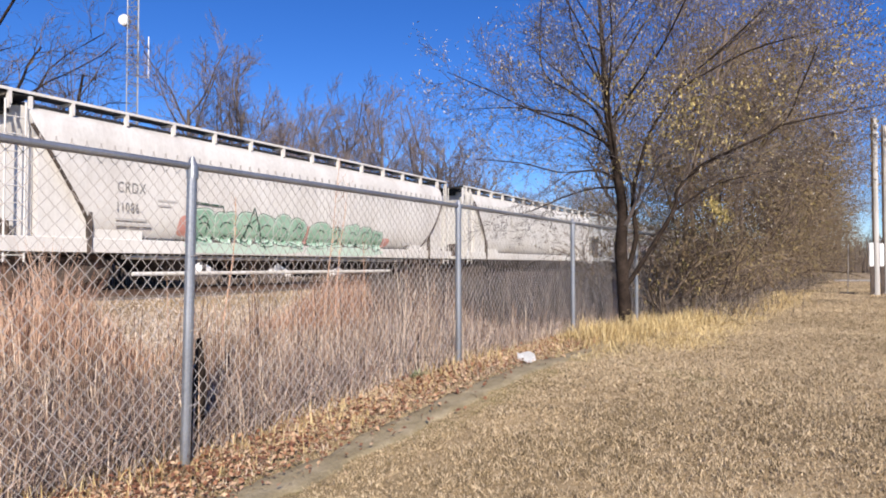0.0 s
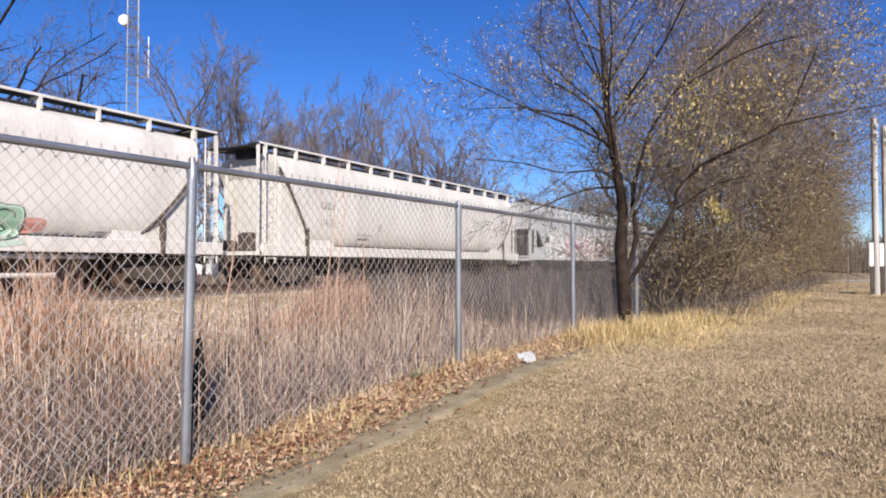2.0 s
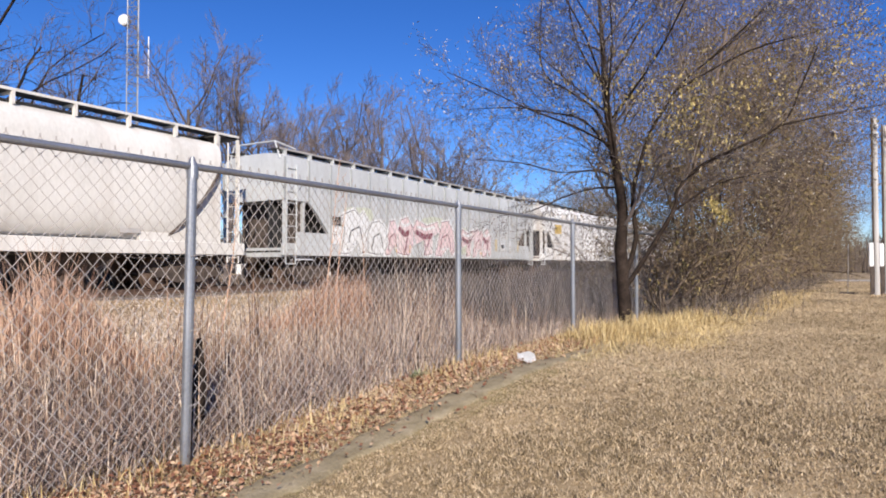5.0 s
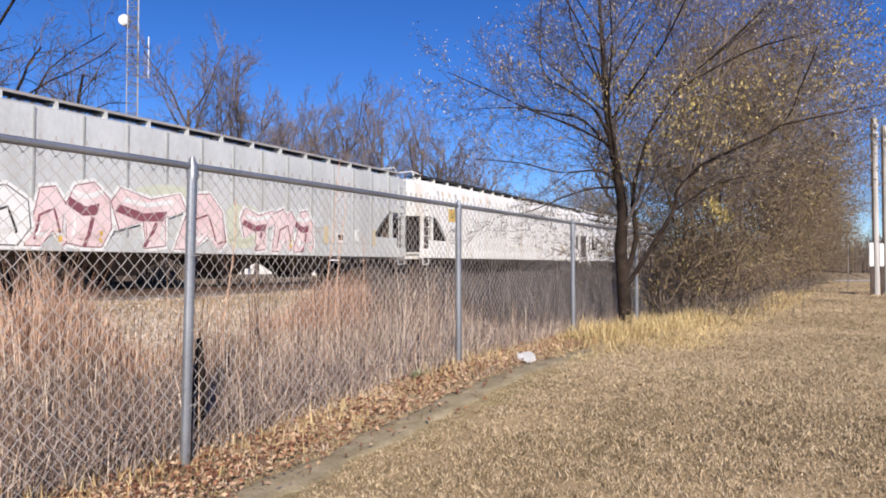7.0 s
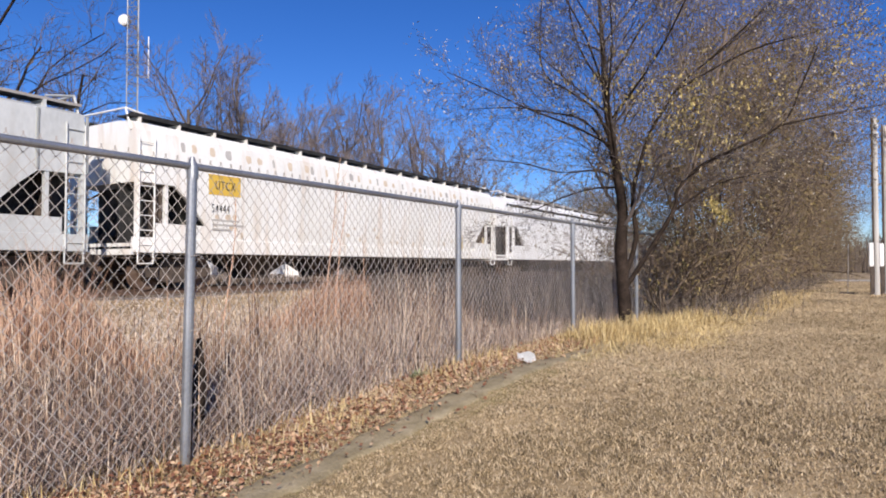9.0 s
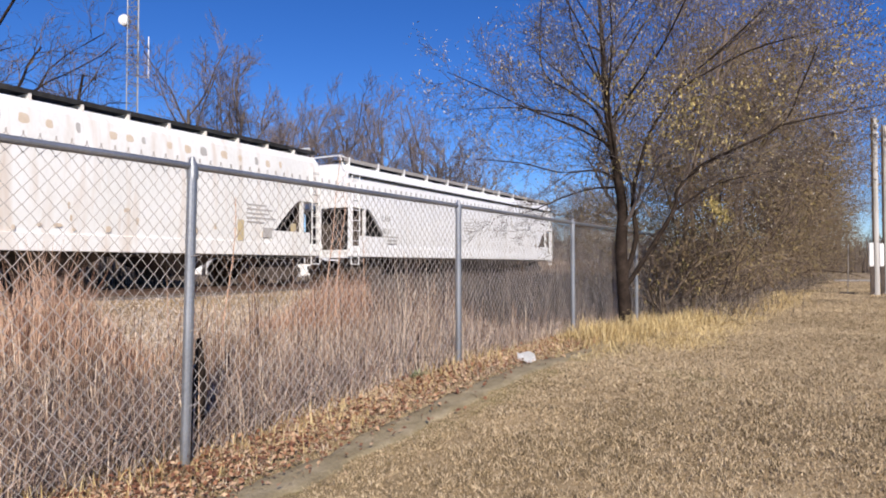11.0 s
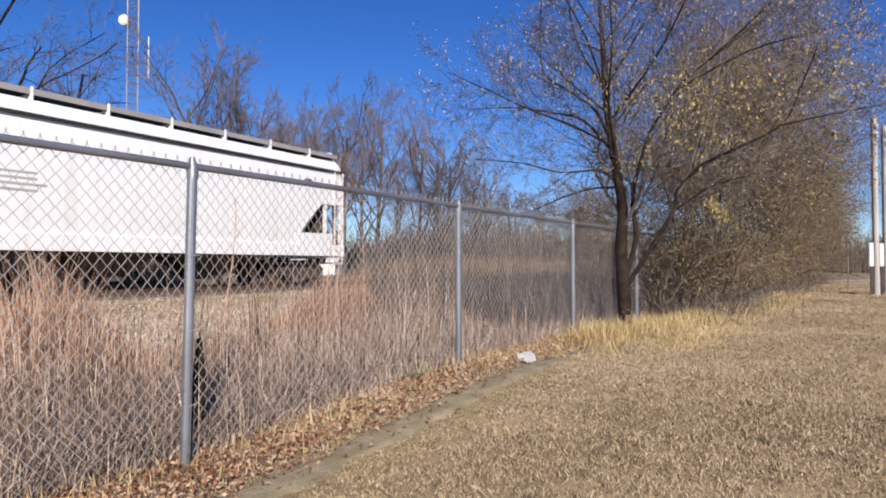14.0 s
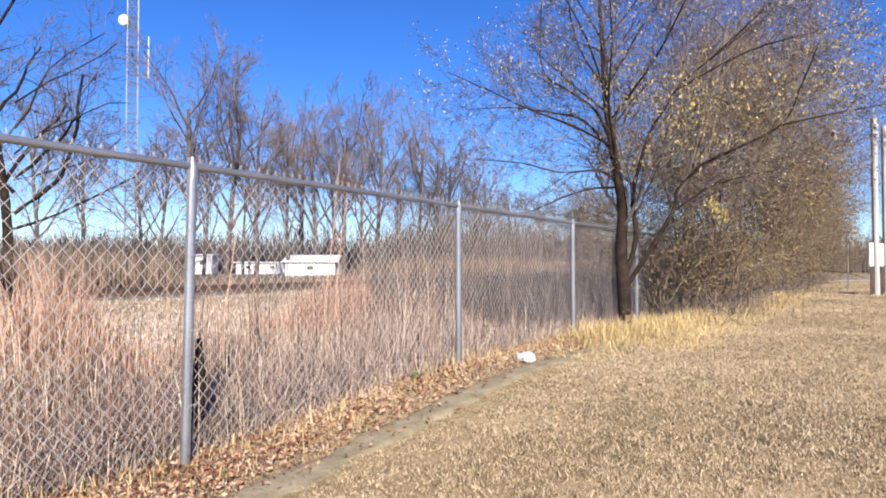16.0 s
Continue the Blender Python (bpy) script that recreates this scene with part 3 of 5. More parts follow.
SIDE_SOFT = side_of([(1.585, 1.0), (1.585, 1.40), (1.55, 1.42), (1.55, 1.75), (1.56, 2.1), (1.57, 2.5), (1.57, 3.3), (1.54, 3.80), (1.47, 4.18), (1.25, 4.42)])
SIDE_FLAT = side_of([(1.545, 1.0), (1.545, 1.40), (1.578, 1.405), (1.578, 4.0)])


def blob(car, name, out, side, material, lift, label=""):
    """A patch of paint that follows the side: out is its outline (x, z), star-shaped about its middle."""
    cx, cz = sum(p[0] for p in out) / len(out), sum(p[1] for p in out) / len(out)
    verts, faces, n = [], [], len(out)
    for k in (1.0, 0.8, 0.6, 0.4, 0.2):
        for x, z in out:
            zz = cz + (z - cz) * k
            verts.append((cx + (x - cx) * k, side(zz) - lift, zz))
    verts.append((cx, side(cz) - lift, cz))
    for r in range(4):
        for i in range(n):
            j = (i + 1) % n
            faces.append((r * n + i, r * n + j, (r + 1) * n + j, (r + 1) * n + i))
    for i in range(n):
        faces.append((4 * n + i, 4 * n + (i + 1) % n, 5 * n))
    return part(name, mesh_from(name, verts, faces, material), material, car, label)


def stroke(car, name, pts, width, side, material, lift):
    """A painted line along (x, z) points."""
    verts, faces = [], []
    fine = []
    for (a, b), (c, d) in zip(pts, pts[1:]):
        k = max(1, int(math.hypot(c - a, d - b) / 0.12))
        fine += [(a + (c - a) * i / k, b + (d - b) * i / k) for i in range(k)]
    fine.append(pts[-1])
    for i, (x, z) in enumerate(fine):
        a, b = fine[max(0, i - 1)], fine[min(len(fine) - 1, i + 1)]
        dx, dz = b[0] - a[0], b[1] - a[1]
        q = math.hypot(dx, dz) or 1
        nx, nz = -dz / q * width / 2, dx / q * width / 2
        verts += [(x + nx, side(z + nz) - lift, z + nz), (x - nx, side(z - nz) - lift, z - nz)]
    for i in range(len(fine) - 1):
        faces.append((2 * i, 2 * i + 1, 2 * i + 3, 2 * i + 2))
    return part(name, mesh_from(name, verts, faces, material), material, car)


def bubble(x0, x1, z0, z1, seed, lumps=3):
    """A rounded bubble outline in a box, with a lumpy top."""
    out = []
    for i in range(36):
        a = 6.2832 * i / 36
        c, s = math.cos(a), math.sin(a)
        r = 1 / (abs(c) ** 3.2 + abs(s) ** 3.2) ** (1 / 3.2)
        r *= 1 + 0.05 * math.sin(lumps * a + seed * 1.7) + 0.03 * math.sin(5 * a + seed)
        out.append(((x0 + x1) / 2 + c * r * (x1 - x0) / 2, (z0 + z1) / 2 + s * r * (z1 - z0) / 2))
    return out


def grown(out, d):
    cx, cz = sum(p[0] for p in out) / len(out), sum(p[1] for p in out) / len(out)
    return [(x + d * (x - cx) / (math.hypot(x - cx, z - cz) or 1), z + d * (z - cz) / (math.hypot(x - cx, z - cz) or 1)) for x, z in out]


def green_graffiti(car, dx):
    blob(car, "spray_patch", bubble(dx - 5.05, dx - 4.35, 1.45, 2.05, 2), ROUND, REDSPRAY, 0.008, "red spray-painted patch")
    blob(car, "spray_patch", bubble(dx - 0.15, dx + 0.75, 1.40, 1.98, 5), ROUND, REDSPRAY, 0.008, "red spray-painted patch")
    blob(car, "spray_patch", bubble(dx + 4.3, dx + 5.2, 1.40, 1.75, 4), ROUND, REDSPRAY, 0.006, "red spray-painted patch")
    for x0, x1, z1 in ((dx - 4.9, dx - 0.1, 1.32), (dx + 0.1, dx + 4.6, 1.32)):
        blob(car, "spray_patch", bubble(x0, x1, 1.02, z1, 1), ROUND, MINT, 0.007, "mint sill paint")
    rnd = random.Random(11)
    for start, widths, top in ((dx - 4.6, (0.85, 0.8, 0.85, 0.75, 0.7, 0.75), 2.28), (dx + 0.35, (1.1, 0.85, 0.85, 0.75, 0.75), 2.12)):
        x = start
        for k, w in enumerate(widths):
            out = bubble(x - 0.08, x + w + 0.05, 1.30 + rnd.uniform(-0.08, 0.04), top + rnd.uniform(-0.1, 0.08), k + start, 2 + k % 3)
            lift = 0.010 + 0.004 * k
            blob(car, "graffiti_outline", out, ROUND, DEEPGREEN, lift, "dark green sprayed outline")
            blob(car, "graffiti_rim", grown(out, -0.024), ROUND, MINT, lift + 0.003)
            blob(car, "graffiti_letter", grown(out, -0.07), ROUND, PALEGREEN, lift + 0.006, "green sprayed bubble letter")
            cx = x + w / 2
            pts = [(cx - 0.22 * math.cos(a) * (1 if k % 2 else -1), 1.72 + 0.16 * math.sin(a) + 0.05 * k % 0.1) for a in [0.3 * j for j in range(9)]]
            stroke(car, "graffiti_line", pts, 0.045, ROUND, DEEPGREEN, lift + 0.010)
            stroke(car, "graffiti_line", [(cx - 0.2, 1.36), (cx - 0.05, 1.55), (cx + 0.1, 1.42 + 0.1 * (k % 2))], 0.045, ROUND, DEEPGREEN, lift + 0.010)
            x += w
    stroke(car, "graffiti_line", [(dx - 4.75, 1.5), (dx - 4.62, 2.42), (dx - 3.55, 2.38), (dx - 3.5, 2.2)], 0.05, ROUND, DEEPGREEN, 0.05)
    stroke(car, "graffiti_line", [(dx - 2.75, 1.3), (dx - 2.3, 2.42), (dx - 1.75, 1.15)], 0.055, ROUND, DEEPGREEN, 0.05)
    for k in range(9):
        xx = dx - 4.4 + k * 1.0
        stroke(car, "graffiti_line", [(xx, 1.95), (xx + 0.18, 2.08), (xx + 0.34, 1.95), (xx + 0.30, 1.6)], 0.035, ROUND, MINT if k % 2 else DEEPGREEN, 0.045)


def pink_graffiti(car):
    # angular letters: outline corners in a unit box
    forms = [[(0.0, 0.0), (0.1, 0.55), (0.0, 0.85), (0.45, 1.0), (0.62, 0.86), (0.75, 0.98), (1.0, 0.7), (0.82, 0.5), (0.95, 0.1), (0.7, 0.0), (0.5, 0.25), (0.3, 0.0)],
             [(0.05, 0.05), (0.0, 0.6), (0.2, 0.9), (0.6, 0.98), (0.95, 0.75), (1.0, 0.3), (0.8, 0.0), (0.4, 0.0)],
             [(0.1, 0.3), (0.0, 0.75), (0.12, 1.0), (0.5, 0.85), (0.9, 1.0), (1.0, 0.7), (0.7, 0.55), (0.72, 0.05), (0.45, 0.0), (0.4, 0.45)],
             [(0.0, 0.0), (0.2, 0.6), (0.3, 0.95), (0.65, 1.0), (0.9, 0.7), (1.0, 0.15), (0.85, 0.0), (0.6, 0.25), (0.35, 0.0)]]
    blob(car, "spray_patch", bubble(-7.6, -5.7, 2.0, 2.85, 3), SIDE_FLAT, LIME, 0.004, "faded yellow overspray")
    blob(car, "spray_patch", bubble(-2.2, 0.2, 2.1, 2.8, 6), SIDE_FLAT, LIME, 0.004, "faded yellow overspray")
    blob(car, "spray_patch", bubble(0.9, 2.3, 1.2, 2.5, 8), SIDE_FLAT, LIME, 0.004, "faded yellow overspray")
    row = [(-7.7, 1.75, 2.75, 0, 0), (-6.1, 1.35, 2.45, 1, 0), (-4.9, 1.05, 2.5, 3, 1), (-4.0, 1.2, 2.72, 1, 2), (-2.85, 2.3, 2.62, 2, 2), (-0.95, 1.85, 2.72, 3, 1), (1.4, 1.55, 2.42, 2, 2), (2.75, 1.15, 2.5, 0, 1), (3.75, 1.05, 2.52, 3, 2)]
    outs = [[(x + px * w, 1.10 + pz * (top - 1.10)) for px, pz in forms[form]] for x, w, top, form, hue in row]
    for k, out in enumerate(outs):
        blob(car, "graffiti_halo", grown(out, 0.085), SIDE_FLAT, SPRAYWHITE, 0.006 + 0.0004 * k, "white sprayed halo")
    for k, out in enumerate(outs):
        blob(car, "graffiti_outline", out, SIDE_FLAT, (BLACK, MAROON, MAROON)[row[k][4]], 0.011 + 0.0004 * k, "dark sprayed outline")
    for k, ((x, w, top, form, hue), out) in enumerate(zip(row, outs)):
        blob(car, "graffiti_letter", grown(out, -0.030), SIDE_FLAT, (SPRAYWHITE, PINK, PINK)[hue], 0.016 + 0.0004 * k, "pale sprayed letter")
        h = top - 1.10
        if hue == 2:
            bar = [(x + w * 0.05, 1.10 + 0.60 * h), (x + w * 0.10, 1.10 + 0.72 * h), (x + w * 0.42, 1.10 + 0.60 * h), (x + w * 0.72, 1.10 + 0.66 * h), (x + w * 0.66, 1.10 + 0.48 * h), (x + w * 0.36, 1.10 + 0.46 * h)]
            blob(car, "graffiti_shade", bar, SIDE_FLAT, MAROON, 0.021)
            stroke(car, "graffiti_shade", [(x + w * 0.58, 1.10 + 0.45 * h), (x + w * 0.50, 1.10 + 0.20 * h), (x + w * 0.42, 1.12)], 0.10, SIDE_FLAT, MAROON, 0.022)
            stroke(car, "graffiti_line", [(x + w * 0.15, 1.10 + 0.80 * h), (x + w * 0.45, 1.10 + 0.74 * h), (x + w * 0.8, 1.10 + 0.84 * h)], 0.12, SIDE_FLAT, SPRAYWHITE, 0.023)
        else:
            stroke(car, "graffiti_line", [(x + w * 0.22, 1.25), (x + w * 0.30, 1.10 + 0.5 * h), (x + w * 0.62, 1.10 + 0.62 * h), (x + w * 0.78, 1.35)], 0.055, SIDE_FLAT, BLACK if hue == 0 else MAROON, 0.021)
        if k in (2, 3, 7):
            stroke(car, "graffiti_drip", [(x + w * 0.75, 1.5), (x + w * 0.78, 1.22)], 0.10, SIDE_FLAT, YELLOW, 0.024)


def panel(car, name, x0, x1, z0, z1, y, material, label=""):
    return part(name, boxes((x0, x1, y - 0.004, y + 0.004, z0, z1)), material, car, label)


def small_print(car, x, z, y, lines, width=1.0, material=FADED):
    """Unreadable stencilled lines as plain bars."""
    rnd = random.Random(int(x * 100 + z * 10))
    for k in range(lines):
        panel(car, "stencil_line", x, x + width * rnd.uniform(0.55, 1.0), z - k * 0.13, z - k * 0.13 + 0.05, y, material)


green_graffiti(carA, -0.35)
lettering(carA, "CRDX", -7.28, -1.602, 2.50, 0.38, INK, "black stencilled letters")
lettering(carA, "11086", -7.32, -1.602, 2.02, 0.33, INK, "black stencilled figures")
small_print(carA, -7.3, 1.80, -1.565, 2, 1.3)
small_print(carA, -6.1, 2.35, -1.602, 2, 0.7)
for z in (0.88, 0.45):
    part("unloading_pipe", rods(((-6.9 if z > 0.8 else -6.6, -1.25, z), (6.2 if z > 0.8 else 5.2, -1.25, z), 0.055), sides=10), PAINT_WARM, carA, "long white unloading pipe")
lettering(carB, "CRDX", -7.35, -1.602, 2.62, 0.36, INK, "black stencilled letters")
lettering(carB, "11412", -7.38, -1.602, 2.06, 0.33, INK, "black stencilled figures")
panel(carB, "placard", -3.9, -3.65, 2.0, 2.25, -1.594, FADED)
small_print(carB, -5.2, 1.8, -1.55, 3, 1.2)
for car, half in ((carA, halfA), (carB, halfB)):
    panel(car, "placard", half - 4.2, half - 3.6, 1.50, 1.62, -1.485, FADED)
pink_graffiti(carC)
for x, top, low in ((-8.15, "CO", "39"), (-7.55, "MX", "80")):
    panel(carC, "mark_panel", x, x + 0.48, 2.10, 2.42, -1.545, BLACK, "black marking panel")
    panel(carC, "mark_panel", x - 0.03, x + 0.52, 1.42, 2.05, -1.545, SPRAYWHITE, "white marking panel")
    lettering(carC, top, x + 0.05, -1.551, 2.16, 0.26, FADED)
    lettering(carC, low, x + 0.05, -1.551, 1.70, 0.26, BLACK)
for car, y, marks in ((carC, -1.545, ((5.35, 5.6), (8.2, 8.45))), (carD, -1.565, ((6.85, 7.1), (9.15, 9.4)))):
    for a, b in marks:
        panel(car, "reflector_panel", a, b, 1.42, 2.05, y, FADEDYELLOW, "faded yellow-orange panel")
panel(carC, "placard", 6.05, 6.5, 1.5, 1.85, -1.545, SPRAYWHITE, "white placard with dark print")
panel(carC, "placard_print", 6.12, 6.43, 1.58, 1.78, -1.55, BLACK)
panel(carC, "placard", 7.05, 7.35, 1.55, 2.0, -1.545, SPRAYWHITE)
small_print(carC, 4.6, 1.95, -1.548, 2, 0.7)
panel(carD, "mark_panel", -8.35, -7.15, 2.70, 3.28, -1.576, YELLOW, "yellow marking panel")
lettering(carD, "UTCX", -8.12, -1.583, 2.86, 0.36, BLACK, "black letters on yellow")
lettering(carD, "54444", -8.25, -1.578, 2.20, 0.34, BLACK, "black stencilled figures")
small_print(carD, -8.2, 1.95, -1.565, 3, 1.2)
small_print(carD, 7.2, 2.5, -1.575, 5, 1.3)
panel(carD, "placard", 7.9, 8.4, 1.55, 1.85, -1.565, FADED)
lettering(carF, "CAIX", -8.4, -1.578, 2.40, 0.34, INK, "black stencilled letters")
lettering(carF, "600157", -8.45, -1.572, 1.92, 0.31, INK, "black stencilled figures")
small_print(carF, -8.2, 1.78, -1.565, 3, 1.2)
small_print(carF, -1.5, 2.7, -1.576, 4, 1.5)
small_print(carF, 8.3, 3.55, -1.59, 1, 0.5, BLACK)
rnd_rust = random.Random(77)
for k in range(30):
    x = -9.4 + 18.8 * (k + rnd_rust.uniform(-0.3, 0.3)) / 30
    blob(carD, "rust_patch", bubble(x, x + rnd_rust.uniform(0.10, 0.24), 3.76 + rnd_rust.uniform(0, 0.05), 3.98 + rnd_rust.uniform(0, 0.08), k), SIDE_SOFT, RUST if k % 3 else FADED, 0.004)
for k in range(26):
    x, z = rnd_rust.uniform(-9.0, 9.3), rnd_rust.choice((1.44, 1.48, 1.55, 1.7, 2.0))
    blob(carD, "rust_patch", bubble(x, x + rnd_rust.uniform(0.05, 0.22), z, z + rnd_rust.uniform(0.05, 0.2), k), SIDE_SOFT, RUST, 0.004)


# ---- plants ----
def blades(name, label, category, spots, hmin, hmax, width, material, lean=0.35, segs=2):
    """Many thin stems at the given (x, y, height factor) in one mesh."""
    P = np.array(spots)
    n = len(P)
    rng = np.random.default_rng(len(name) * 7 + n)
    h = (hmin + (hmax - hmin) * rng.random(n) ** 1.3) * P[:, 2]
    a = rng.random(n) * 6.2832
    ln = rng.random(n) * lean * h
    dx, dy = np.cos(a) * ln, np.sin(a) * ln
    b = rng.random(n) * 6.2832
    wx, wy = np.cos(b) * width / 2, np.sin(b) * width / 2
    z0 = np.array([land(x, y) for x, y, _ in spots]) - 0.01
    V = np.zeros((n, 2 * segs + 1, 3))
    for k in range(segs):
        t = k / segs
        sh = 1 - 0.45 * t
        cx, cy, cz = P[:, 0] + dx * t * t, P[:, 1] + dy * t * t, z0 + h * t
        V[:, 2 * k] = np.stack([cx - wx * sh, cy - wy * sh, cz], 1)
        V[:, 2 * k + 1] = np.stack([cx + wx * sh, cy + wy * sh, cz], 1)
    V[:, -1] = np.stack([P[:, 0] + dx, P[:, 1] + dy, z0 + h * (1 - 0.12 * lean)], 1)
    k = 2 * segs + 1
    base = (np.arange(n) * k)[:, None]
    tris = []
    for s in range(segs - 1):
        tris += [[2 * s, 2 * s + 1, 2 * s + 3], [2 * s, 2 * s + 3, 2 * s + 2]]
    tris.append([2 * segs - 2, 2 * segs - 1, 2 * segs])
    F = np.concatenate([base + np.array(t)[None, :] for t in tris])
    me = bpy.data.meshes.new(name)
    me.vertices.add(n * k)
    me.vertices.foreach_set("co", V.reshape(-1))
    me.loops.add(F.size)
    me.polygons.add(len(F))
    me.polygons.foreach_set("loop_start", np.arange(0, F.size, 3))
    me.loops.foreach_set("vertex_index", F.reshape(-1).astype(np.int32))
    me.update(calc_edges=True)
    me.validate()
    me.materials.append(material)
    return tagged(new(name, me), label, category, kind="stuff")


def scatter(n, x0, x1, y0, y1, keep=None, power=1.0):
    out = []
    while len(out) < n:
        u = random.random() ** power
        x, y = x0 + (x1 - x0) * u, random.uniform(y0, y1)
        k = 1.0 if keep is None else keep(x, y)
        if k > 0.02 and random.random() < min(1.0, k * 1.5):
            out.append((x, y, max(0.25, k)))
    return out


def patch(x, y, s, seed):
    return 0.5 + 0.5 * noise.noise((x * s, y * s, seed))


def bearing(x, y):
    X, Z = 0.515 * x - 0.857 * y, 0.857 * x + 0.515 * y
    return 784 + 1150 * X / max(1.0, Z)


def gap_low(x, y):
    """Low growth where the far houses can be seen."""
    b = bearing(x, y)
    return 0.3 + 0.7 * (1 - step(290, 345, b) * (1 - step(600, 660, b)))


def in_view(x, y):
    """The wedge of lawn and field before the camera."""
    a = math.degrees(math.atan2(y, x))
    return -6 < a < 68 and x * x + y * y > 2


def worn(x, y):
    """Thin grass on the trodden strip beside the fence."""
    d = abs(y - fence_y(x) + 0.78 + 0.1 * noise.noise((x * 0.8, 0, 50)))
    return 1 - 0.38 * (1 - step(0.06, 0.36, d)) * (1 - step(6.0, 9.0, x))


def grass():
    def lawn(x, y):
        if not in_view(x, y) or y > fence_y(x) - 0.1:
            return 0
        fade = step(1.5, 2.6, x + 0.5 * noise.noise((y * 1.7, 0, 3))) * step(-6.0, -1.6, y + 0.6 * noise.noise((x, 0, 4)))
        return fade * worn(x, y) * (0.70 + 0.30 * patch(x, y, 0.7, 2) + 0.9 * (patch(x, y, 5.0, 12) - 0.5) + 0.8 * (patch(x, y, 13.0, 14) - 0.5))

    blades("lawn_grass", "short dry straw-coloured lawn grass", "grass", scatter(620000, 1.5, 16, -6.0, 3.4, lawn, 1.5), 0.014, 0.052, 0.0100, STRAW, 1.3, 1)
    blades("lawn_grass", "short dry straw-coloured lawn grass farther off", "grass", scatter(90000, 12, 48, -6, 3.0, lawn, 1.3), 0.02, 0.06, 0.022, STRAW, 1.0, 1)
    around = lambda x, y: worn(x, y) * (0.4 + 0.5 * patch(x, y, 0.7, 2)) if y < fence_y(x) - 0.1 else 0
    blades("lawn_grass", "short dry straw-coloured lawn grass round about", "grass", scatter(110000, -12, 20, -12, 3.6, around), 0.02, 0.055, 0.014, STRAW, 1.0, 1)
    beyond = lambda x, y: 0.5 + 0.5 * patch(x, y, 0.6, 4)
    blades("dry_weeds", "tall dry tan weed stalks along the fence", "weeds", scatter(9000, -10, 0.8, 3.6, 7.5, beyond), 0.15, 0.8, 0.012, WEED, 0.6, 3)
    blades("field_straw", "pale straw in the field along the track", "grass", scatter(14000, -25, 2, 6.0, 15.2, beyond), 0.06, 0.24, 0.03, PALE, 2.2)
    def green(x, y):
        if not in_view(x, y) or y > fence_y(x) - 0.1:
            return 0
        spots = math.exp(-((x - 4.6) / 1.1) ** 2 - ((y + 0.15) / 0.7) ** 2) + 0.9 * math.exp(-((x - 8.5) / 1.8) ** 2 - ((y + 0.8) / 1.1) ** 2) + 0.7 * math.exp(-((x - 5.6) / 0.9) ** 2 - ((y - 1.0) / 0.35) ** 2)
        return max(0, patch(x, y, 0.55, 9) * 1.6 - 0.80 + 0.45 * spots) * (0.3 + 1.4 * patch(x, y, 3.5, 19))

    blades("green_lawn_grass", "faded green patches of lawn grass", "grass", scatter(42000, 1.5, 16, -4, 3.2, green, 1.3), 0.02, 0.056, 0.009, GREEN, 0.9, 1)
    strip = lambda x, y: (0.3 + 0.7 * patch(x, y, 1.2, 33)) if abs(y - fence_y(x) + 0.75 + 0.1 * noise.noise((x * 2, 0, 9))) < 0.30 + 0.12 * random.random() else 0
    blades("green_lawn_grass", "worn greenish grass strip beside the leaf litter", "grass", scatter(90000, 1.2, 10, 1.8, 3.0, strip, 1.3), 0.014, 0.05, 0.007, OLIVE, 1.4, 1)
    blades("stubble", "dry tan stubble standing in the leaf litter", "grass", scatter(4800, 0.9, 10, 2.3, 3.5, lambda x, y: (0.3 + 0.9 * patch(x, y, 2.2, 44)) if abs(y - fence_y(x) + 0.28) < 0.3 else 0, 1.25), 0.03, 0.13, 0.006, WEED, 0.7, 2)
    # weeds along and behind the fence
    def tall(x, y):
        b = bearing(x, y)
        return 0.68 + 0.75 * (1 - step(120, 240, b)) * step(4.2, 5.2, y) + 0.75 * step(600, 740, b)

    near = lambda x, y: tall(x, y) * (0.55 + 0.5 * patch(x, y, 0.6, 4)) * (1.15 - 0.35 * step(3.4, 7, y)) * (1 - 0.55 * step(7, 11, x)) * (1 - 0.45 * step(760, 860, bearing(x, y))) if y > fence_y(x) + 0.05 else 0
    blades("dry_weeds", "tall dry tan weed stalks behind the fence", "weeds", scatter(34000, 0.2, 30, 3.2, 7.0, near, 1.25), 0.12, 0.58, 0.008, WEED, 0.7, 3)
    blades("weed_stalks", "sparse tall pale weed stalks behind the fence", "weeds", scatter(2600, 0.2, 26, 3.4, 7.0, near, 1.2), 0.45, 1.05, 0.009, WEED, 0.3, 3)
    blades("grey_weeds", "tangled grey-mauve dead weeds at the fence", "weeds", scatter(34000, 0.2, 26, 3.2, 5.4, near, 1.2), 0.08, 0.42, 0.006, GREYWEED, 1.5, 3)
    red = lambda x, y: max(0, 1.15 * math.exp(-((x - 3.4) / 0.75) ** 2 - ((y - 6.6) / 0.9) ** 2) + 0.9 * math.exp(-((x - 9.2) / 1.3) ** 2 - ((y - 7.7) / 1.0) ** 2) - 0.06)
    blades("rust_red_weeds", "tall rust-red dried weed clumps", "weeds", scatter(8500, 1.5, 14, 4.4, 10.5, red), 0.5, 1.5, 0.009, RUSTY, 0.3, 3)
    blades("dark_stalks", "scattered dark brown weed stalks at the fence", "weeds", scatter(3200, 0.4, 20, 3.3, 6.5, near, 1.3), 0.3, 0.95, 0.009, STALK, 0.35, 3)
    blades("dead_bramble", "low tangled dark brown dead bramble at the fence", "weeds", scatter(6500, 0.9, 4.6, 3.42, 4.6, lambda x, y: 0.4 + 0.6 * patch(x, y, 1.1, 41)), 0.12, 0.58, 0.007, BRAMBLE, 1.6, 3)
